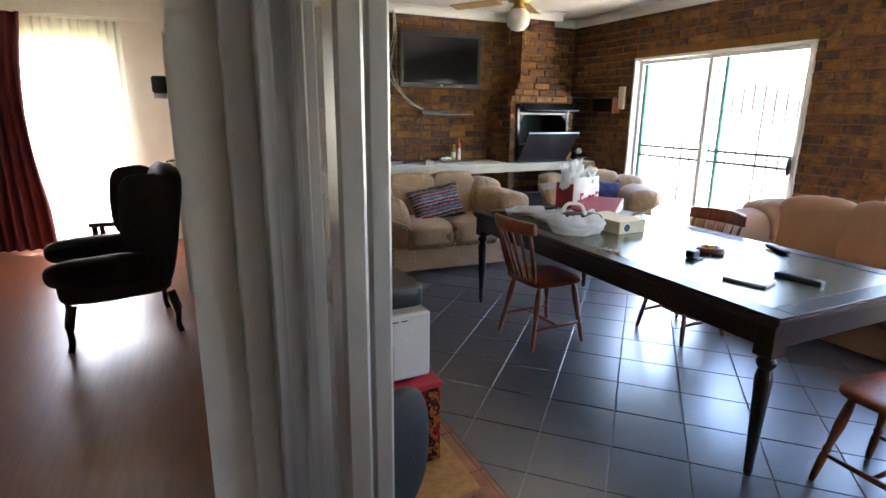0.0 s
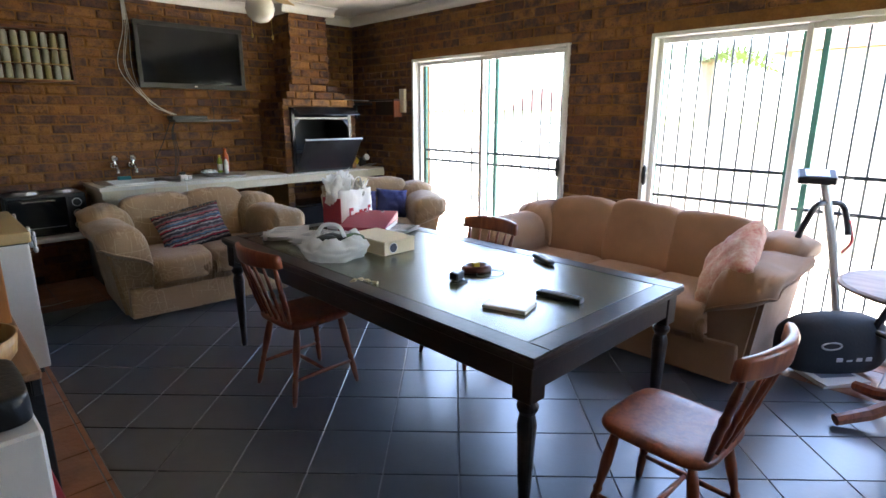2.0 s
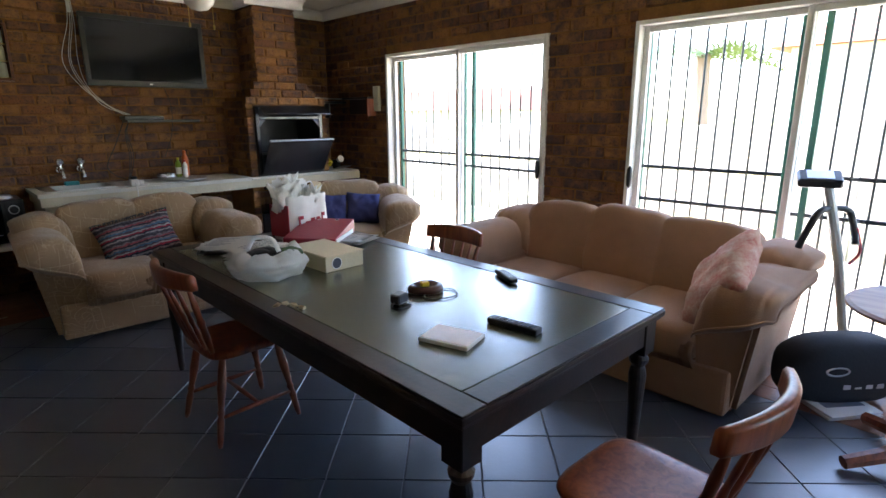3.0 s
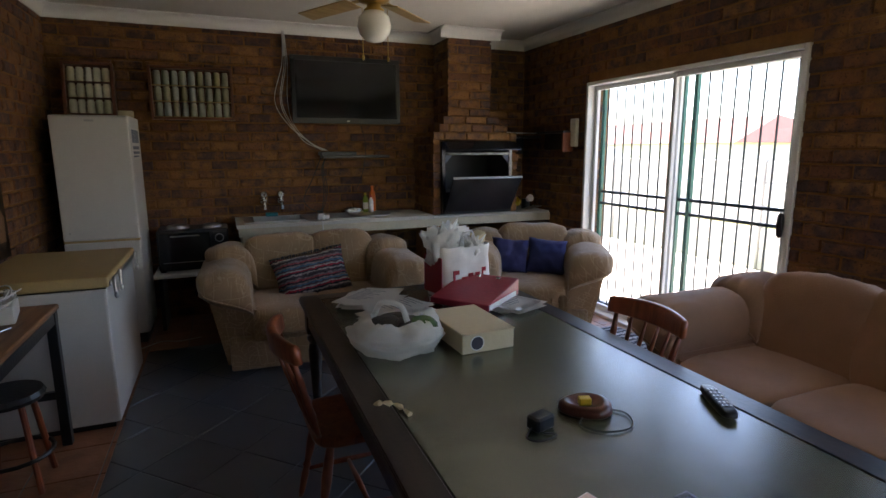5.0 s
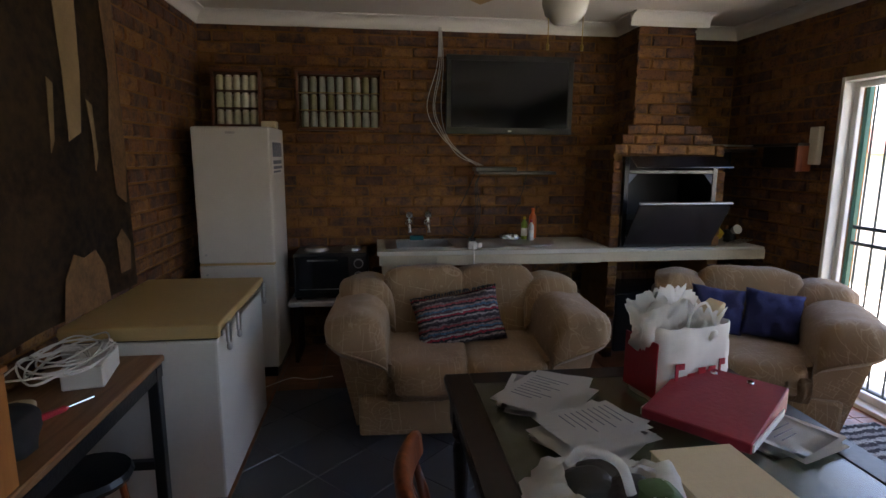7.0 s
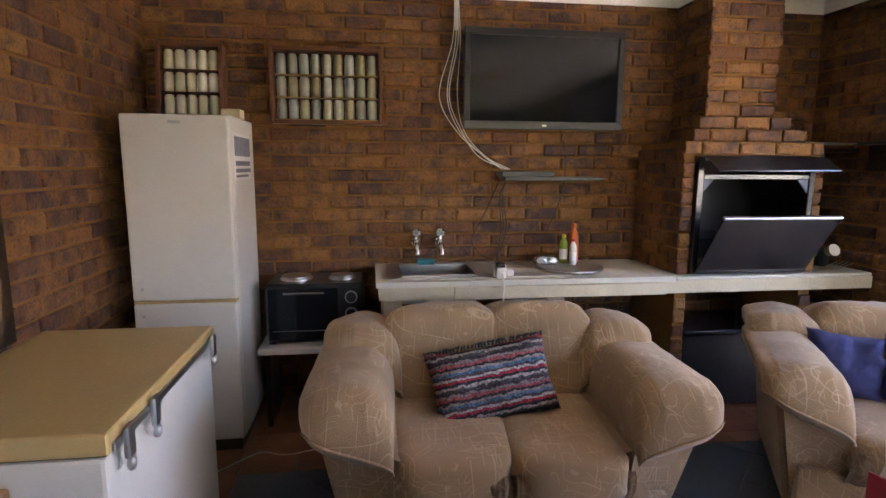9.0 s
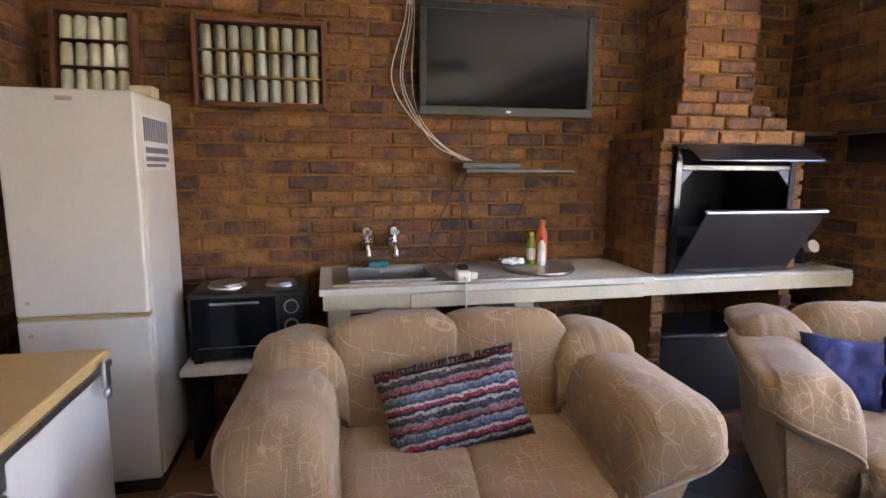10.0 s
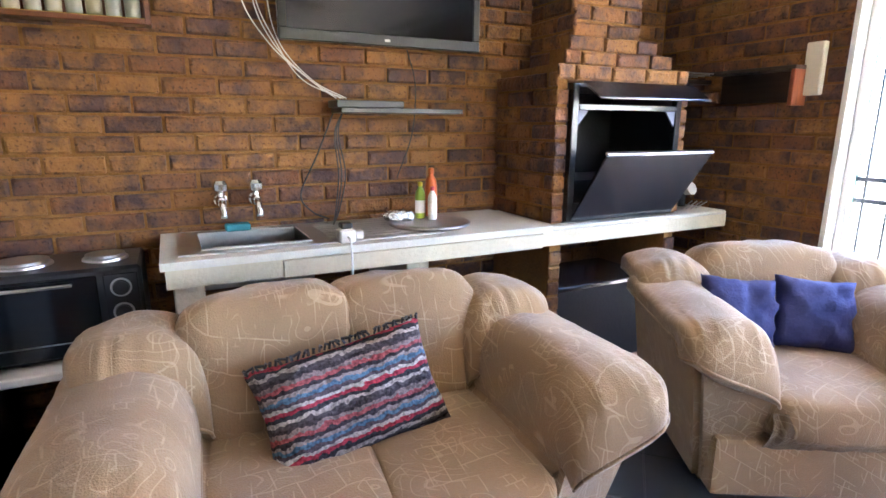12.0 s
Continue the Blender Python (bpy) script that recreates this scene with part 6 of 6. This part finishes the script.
part("case", soft(0, 0.0, 0.05, 0.165, 0.15, 0.042, 0.2, lump=0.008), BLACK, t, smooth=True)
t = thing("basket", pose(0.63, 2.37, 0.75), "round cane basket full of papers and odds and ends", "basket")
part("wall", lathe([(0.13, 0), (0.155, 0.03), (0.165, 0.095), (0.157, 0.095), (0.145, 0.03)], 30), PINE, t, smooth=True)
for k in range(6):
    rr = random.Random(k)
    part("oddment", soft(rr.uniform(-0.07, 0.07), rr.uniform(-0.07, 0.07), 0.06, 0.045, 0.04, 0.035, 0.7, nu=12, nv=8, lump=0.015, seed=k), (PAPER, CHARCOAL, OFFWHITE)[k % 3], t)
part("envelope", box(-0.06, 0.06, -0.09, 0.09, 0, 0.004, m=pose(0.02, 0, 0.10, 12, 18, 40)), PAPER, t, "white envelope")
t = thing("leaning_ladder", pose(0, 0, 0), "tall pine frame with hooks leaning along the wall", "frame")
p0, p1 = Vector((0.43, 1.06, 0.0)), Vector((0.43, 2.78, 2.2))
mm = Matrix.Translation(p0) @ (p1 - p0).to_track_quat('Z', 'Y').to_matrix().to_4x4()
part("rail", box(-0.009, 0.009, -0.010, 0.010, 0.02, 2.75, 0.002, m=mm), PINE, t)
for k, sft in enumerate((1.62, 1.75, 1.92, 2.08)):
    q = p0.lerp(p1, sft / 2.79)
    part("hook_item", soft(q.x + 0.015, q.y - 0.035, q.z - 0.05, 0.018, 0.028, 0.055, 0.7, nu=12, nv=8, lump=0.01, seed=k), (PAPER, STEEL, OFFWHITE, STEEL)[k], t)
t = thing("black_cushion_pad", pose(0.50, 1.42, 0.42, 0, 0, -55), "round black padded seat stood on edge", "seat pad")
part("pad", soft(0, 0, 0, 0.05, 0.19, 0.23, 0.8, lump=0.004), CHARCOAL, t, smooth=True)
part("stand", box(-0.03, 0.03, -0.08, 0.08, -0.42, -0.18, 0.01), BLACK, t)

# tapestry on the west wall
t = thing("tapestry", pose(XL + 0.004, 3.75, 1.10), "large dark brown printed wall tapestry", "tapestry")
b = bmesh.new()
ny, nz = 30, 20
g = [[b.verts.new((0.018 + 0.010 * math.sin(i * 0.9) * (0.4 + 0.6 * (1 - j / nz)), -1.35 + 2.35 * i / ny, -0.20 + 1.62 * j / nz)) for j in range(nz + 1)] for i in range(ny + 1)]
for i in range(ny):
    for j in range(nz):
        b.faces.new((g[i][j], g[i + 1][j], g[i + 1][j + 1], g[i][j + 1]))
bmesh.ops.solidify(b, geom=b.faces[:], thickness=0.006)
cl = part("cloth", b, TAPESTRY, t, smooth=True)


def blotch(y0, z0, pts, material, name):
    b = bmesh.new()
    vs = [b.verts.new((0.034, y0 + p[0], z0 + p[1])) for p in pts]
    b.faces.new(vs)
    ex = bmesh.ops.extrude_face_region(b, geom=b.faces[:])
    for v2 in ex["geom"]:
        if isinstance(v2, bmesh.types.BMVert):
            v2.co.x += 0.003
    part(name, b, material, cl)


blotch(0.84, 0.30, [(0.0, 0.0), (0.10, -0.05), (0.14, 0.2), (0.12, 0.6), (0.13, 1.1), (-0.02, 1.1), (0.03, 0.6), (-0.02, 0.3)], TAN, "tan_area")
blotch(0.44, 0.55, [(0.02, 0.0), (0.12, 0.04), (0.16, 0.3), (0.18, 0.8), (-0.02, 0.8), (0.02, 0.3)], IVORY, "pale_area")
blotch(0.32, 0.50, [(0.0, 0.0), (0.03, 0.05), (0.06, 0.28), (0.02, 0.30), (0.01, 0.15)], IVORY, "pale_streak")
blotch(0.66, 0.42, [(0.0, 0.0), (0.03, 0.06), (0.02, 0.30), (-0.03, 0.32), (0.0, 0.16)], IVORY, "pale_streak")
blotch(0.50, -0.20, [(-0.22, 0.0), (0.18, 0.0), (0.16, 0.16), (0.08, 0.26), (-0.02, 0.24), (-0.10, 0.27), (-0.18, 0.18)], TAN, "tan_area")
blotch(0.86, -0.10, [(-0.05, 0.0), (0.06, 0.0), (0.08, 0.14), (0.0, 0.22), (-0.06, 0.18)], TAN, "tan_area")

# ---- by the second sliding door ----
t = thing("exercise_bike", pose(4.52, 0.78, 0), "folding exercise bike with grey frame and console", "exercise bike")
part("mast", tube([(0.05, 0.02, 0.30), (0.02, 0.10, 0.75), (-0.02, 0.19, 1.13)], 0.026, 10), ALU_GREY, t, "grey steel mast")
part("console", box(-0.06, 0.06, -0.10, 0.10, -0.025, 0.025, 0.01, m=pose(-0.04, 0.23, 1.17, 0, -25, 20)), BLACK, t, "small black console")
part("console_screen", box(-0.04, 0.04, -0.06, 0.06, 0.026, 0.028, m=pose(-0.04, 0.23, 1.17, 0, -25, 20)), STEEL, t)
part("handlebar", tube(smooth_path([(-0.02, 0.17, 1.02), (-0.10, 0.20, 1.0), (-0.12, 0.24, 0.88), (-0.10, 0.27, 0.78)], 6), 0.018, 8), BLACK, t, "black foam handlebar", True)
part("handlebar", tube(smooth_path([(0.0, 0.16, 1.02), (0.08, 0.10, 1.0), (0.06, 0.06, 0.90), (0.02, 0.04, 0.84)], 6), 0.018, 8), BLACK, t, "black foam handlebar", True)
part("strap", tube(smooth_path([(0.06, 0.05, 0.92), (0.05, 0.02, 0.80), (0.06, 0.06, 0.72)], 5), 0.008, 5), RED, t)
part("seat_post", tube([(0.02, -0.15, 0.25), (0.05, -0.30, 0.70)], 0.022, 8), BLACK, t)
part("foot_bar", box(-0.20, 0.20, 0.05, 0.09, 0, 0.05, 0.01), BLACK, t)
part("frame_tube", tube([(0.0, 0.07, 0.03), (0.04, 0.03, 0.32), (0.0, -0.25, 0.28), (0.0, -0.40, 0.03)], 0.022, 8), BLACK, t)
t = thing("sports_bag", pose(4.46, 0.79, 0, 0, 0, -40), "black rounded sports bag with pale lettering bars", "bag")
part("bag_body", soft(0, 0, 0.19, 0.34, 0.13, 0.19, 0.7, lump=0.012), CHARCOAL, t, smooth=True)
ring = [(-0.10 + 0.06 * math.cos(i * 0.3142), -0.122, 0.22 + 0.022 * math.sin(i * 0.3142)) for i in range(20)]
part("emblem", tube(ring, 0.006, 4, closed=True), ALU_GREY, t, "pale oval emblem")
for k in range(4):
    part("letter_bar", box(-0.06 + 0.06 * k, -0.02 + 0.06 * k, -0.128, -0.116, 0.12, 0.145, 0.002), ALU_GREY, t)
t = thing("magazine_pile", pose(4.42, 0.80 - 0.02, 0, 0, 0, 30), "white magazine lying on the terracotta tiles", "magazine")
t.matrix_world = pose(4.36, 0.74, 0.001, 0, 0, -38)
for k in range(2):
    part("magazine", box(-0.15, 0.15, -0.11, 0.11, 0.014 * k, 0.014 * k + 0.012, 0.002, m=pose(0, 0, 0, 0, 0, 4 * k)), PAPER, t)
part("cover_print", box(-0.10, 0.12, -0.03, 0.08, 0.0262, 0.027), STICKER, t)
t = thing("round_table", pose(4.02, 0.36, 0), "round pine pedestal table", "table")
part("tabletop", lathe([(0.36, 0.69), (0.385, 0.70), (0.385, 0.712), (0.37, 0.72)], 48), BENCHWOOD, t)
part("pedestal", lathe([(0.05, 0.10), (0.06, 0.14), (0.04, 0.22), (0.055, 0.40), (0.04, 0.60), (0.08, 0.69)], 18), MAHOG, t, smooth=True)
for k in range(4):
    a = math.radians(135 + 90 * k)
    part("foot", tube([(0.03 * math.cos(a), 0.03 * math.sin(a), 0.14), (0.2 * math.cos(a), 0.2 * math.sin(a), 0.07), (0.36 * math.cos(a), 0.36 * math.sin(a), 0.035)], [0.035, 0.035, 0.03], 8), MAHOG, t)
t = thing("tin_box", pose(4.22, 0.42, 0.722, 0, 0, 20), "dark green box on the round table", "box")
part("tin", box(-0.12, 0.12, -0.09, 0.09, 0, 0.10, 0.005), GREEN, t)
t = thing("rag_mat", pose(4.50, 3.98, 0.001, 0, 0, 4), "grey and white rag mat at the sliding door", "mat")
b = box(-0.26, 0.26, -0.42, 0.42, 0, 0.012, 0.004)
part("mat", b, RUGMAT, t)

# ---- bricks and tiles ----
BL, BH, JT = 0.222, 0.072, 0.0125


def brick_mesh(length, seed):
    """One brick face 15 mm proud of the mortar, with worn, uneven edges. Local x along, y out of the wall to -y."""
    rng = random.Random(seed)
    j = lambda s: rng.uniform(-s, s)
    v, f = [], []
    corner = [(rng.uniform(0.002, 0.014), rng.uniform(0.002, 0.012)) for _ in range(4)]
    lim = [j(0.004) for _ in range(4)]
    for y, ins, k in ((0.0, 0.0, 0.4), (-0.008, 0.001, 0.7), (-0.013, 0.005, 1.0), (-0.0155, 0.011, 1.0)):
        for c, (sx, sz) in enumerate(((-1, -1), (1, -1), (1, 1), (-1, 1))):
            cx, cz = corner[c]
            ex, ez = sx * (length / 2 - ins) + lim[1 + sx], sz * (BH / 2 - ins) + lim[1 + sz] * 0.5
            pair = [(ex, ez - sz * cz * k), (ex - sx * cx * k, ez)]
            for px_, pz in (pair if c % 2 == 0 else pair[::-1]):
                v.append((px_, y + (j(0.0022) if ins > 0.003 else 0), pz + j(0.001)))
    for k in (0, 8, 16):
        for i in range(8):
            f.append((k + i, k + (i + 1) % 8, k + 8 + (i + 1) % 8, k + 8 + i))
    f.append(tuple(range(24, 32)))
    return v, f


VARIANTS = {}


def brick_data(length, rng):
    key = (round(length, 3), rng.randrange(5))
    if key not in VARIANTS:
        me = bpy.data.meshes.new("brick")
        bv, bf = brick_mesh(length, int(key[0] * 1000) * 7 + key[1])
        me.from_pydata(bv, [], bf)
        me.materials.append(BRICK)
        VARIANTS[key] = me
    return VARIANTS[key]


def brickwork(parent, m, u0, u1, z0, z1, holes, near, name="brick", start=0):
    """Lay stretcher bond on a wall: m puts local x along it and -y out of it. near(u, z): bricks that stand singly."""
    rng = random.Random(int(u1 * 100) + int(z1 * 10))
    vs, fs = [], []
    z, row = z0, start
    count = 0
    while z + BH <= z1 + 0.001:
        spans = [(u0, u1)]
        for a, b_, c, d in holes:
            if z + BH > c and z < d:
                spans = [q for s in spans for q in ((s[0], min(s[1], a)), (max(s[0], b_), s[1])) if q[1] - q[0] > 0.03]
        for s0, s1 in spans:
            u = u0 + (-(BL + JT) / 2 if row % 2 else 0)
            while u < s1:
                a, c = max(u, s0), min(u + BL, s1)
                if c - a > 0.03:
                    ln = round(c - a, 2) if c - a < BL - 0.005 else BL
                    p = m @ pose((a + c) / 2, rng.uniform(-0.002, 0.002), z + BH / 2, rng.uniform(-0.8, 0.8), rng.uniform(-0.4, 0.4), rng.uniform(-0.6, 0.6))
                    if near((a + c) / 2, z) and count < 300:
                        count += 1
                        o = new(name, brick_data(ln, rng))
                        o.parent = parent
                        o.matrix_basis = p
                    else:
                        bv, bf = brick_mesh(ln, rng.randrange(10 ** 6))
                        k = len(vs)
                        vs.extend(tuple(p @ Vector(q)) for q in bv)
                        fs.extend(tuple(i + k for i in q) for q in bf)
                u += BL + JT
        z += BH + JT
        row += 1
    if vs:
        me = bpy.data.meshes.new("brickwork")
        me.from_pydata(vs, [], fs)
        me.materials.append(BRICK_FAR)
        o = new("brickwork", me)
        o.parent = parent
        tagged(o, "rest of the face brickwork", kind="stuff")


brickwork(back, pose(0, YB + 0.015, 0), XL, XR, 0.006, ZC, [(3.76, 4.195, 1.6, 3.0)], lambda u, z: 1.0 < u < 3.55 and 0.85 < z < 2.2)
brickwork(right, pose(XR + 0.015, YB, 0, 0, 0, -90), 0, YB - YF, 0.006, ZC, [(YB - W1[1], YB - W1[0], -1, W1[3]), (YB - W2[1], YB - W2[0], -1, W2[3])], lambda u, z: (u < 1.15 and z > 0.9) or (3.1 < u < 4.0 and z > 0.6))
brickwork(left, pose(XL - 0.015, YF, 0, 0, 0, 90), 0, YB - YF, 0.006, ZC, [(DOORWAY[0] - YF, 2.15 - YF, -1, 2.12)], lambda u, z: u > 6.1 and z > 0.8)
braai = bpy.data.objects["braai"]
allb = lambda u, z: True
# chimney front and cheeks
brickwork(braai, pose(3.745, 5.83, 0), 0, 0.475, 1.850, ZC, [], allb)
brickwork(braai, pose(3.755, YB, 0, 0, 0, -90), 0, 0.385, 1.718, ZC, [], allb)
brickwork(braai, pose(4.20, 5.82, 0, 0, 0, 90), 0, 0.38, 1.718, ZC, [], allb)
for x0, x1, y, z0, z1 in ST:
    part("course_core", box(x0 + 0.012, x1 - 0.012, y + 0.016, 5.84, z0 + 0.001, z1 - 0.001), MORTAR, braai)
    brickwork(braai, pose(x0, y + 0.015, 0), 0, x1 - x0, z0 + 0.003, z1, [], allb, start=int(z0 * 100) % 2)
for x in (3.522, 4.362):
    brickwork(braai, pose(x, 5.66, 0), 0, 0.076, 0.905, 1.612, [], allb)
    brickwork(braai, pose(x, 5.66, 0), 0, 0.076, 0.006, 0.80, [], allb)
brickwork(braai, pose(3.535, YB, 0, 0, 0, -90), 0, 0.55, 0.905, 1.70, [], allb)
# outer reveal bricks of the first sliding door
for nm, w in (("reveal", W1), ("reveal", W2)):
    brickwork(right, pose(XR + 0.125, w[1] + 0.012, 0), 0, 0.12, 0.006, 2.10, [], lambda u, z: False)


def clip(poly, x0, x1, y0, y1):
    for ax, lim, sgn in ((0, x0, 1), (0, x1, -1), (1, y0, 1), (1, y1, -1)):
        out = []
        for i, p in enumerate(poly):
            q = poly[(i + 1) % len(poly)]
            a, c = sgn * (p[ax] - lim), sgn * (q[ax] - lim)
            if a >= 0:
                out.append(p)
            if (a >= 0) != (c >= 0):
                s = a / (a - c)
                out.append((p[0] + s * (q[0] - p[0]), p[1] + s * (q[1] - p[1])))
        poly = out
        if not poly:
            break
    return poly


def tile_mesh(poly):
    n = len(poly)
    cx, cy = sum(p[0] for p in poly) / n, sum(p[1] for p in poly) / n
    ins = lambda p, k: (p[0] + (cx - p[0]) * k, p[1] + (cy - p[1]) * k)
    v = [(*p, -0.004) for p in poly] + [(*p, -0.001) for p in poly] + [(*ins(p, 0.012), 0.0005) for p in poly]
    f = [(k + i, k + (i + 1) % n, k + n + (i + 1) % n, k + n + i) for k in (0, n) for i in range(n)]
    f.append(tuple(range(2 * n, 3 * n)))
    return v, f


def lay(poly_at, cells, rect, material, shared):
    for i, j in cells:
        poly = poly_at(i, j)
        c = clip(poly, *rect)
        if len(c) < 3:
            continue
        area = abs(sum(c[k][0] * c[(k + 1) % len(c)][1] - c[(k + 1) % len(c)][0] * c[k][1] for k in range(len(c)))) / 2
        if area < 0.003:
            continue
        ox, oy = sum(p[0] for p in poly) / 4, sum(p[1] for p in poly) / 4
        whole = all(abs(a[0] - b_[0]) + abs(a[1] - b_[1]) < 1e-6 for a, b_ in zip(sorted(c), sorted(poly))) and len(c) == 4
        if whole and shared:
            me = shared[0]
        else:
            me = bpy.data.meshes.new("tile")
            v, f = tile_mesh([(p[0] - ox, p[1] - oy) for p in c])
            me.from_pydata(v, [], f)
            me.materials.append(material)
            if whole:
                shared.append(me)
        o = new("tile", me)
        o.parent = floor
        o.location = (ox, oy, 0)


S, G = 0.332, 0.006
A = S / math.sqrt(2)
H = (S - G) / math.sqrt(2)


def slate(i, j):
    cx, cy = 2.358 + (i - j) * A, 1.887 + (i + j + 1) * A
    return [(cx, cy - H), (cx + H, cy), (cx, cy + H), (cx - H, cy)]


lay(slate, [(i, j) for i in range(-16, 20) for j in range(-16, 20)], (1.035, 4.20, -1.0, 5.30), SLATE, [])
T = 0.305


def terra(i, j):
    x, y = XL + i * T, YF + j * T
    return [(x, y), (x + T - 0.006, y), (x + T - 0.006, y + T - 0.006), (x, y + T - 0.006)]


for rect in ((XL, 1.03, YF, YB), (4.205, XR + 0.03, YF, YB), (1.036, 4.20, 5.306, YB)):
    lay(terra, [(i, j) for i in range(0, 16) for j in range(0, 27)], rect, TERRA, [])
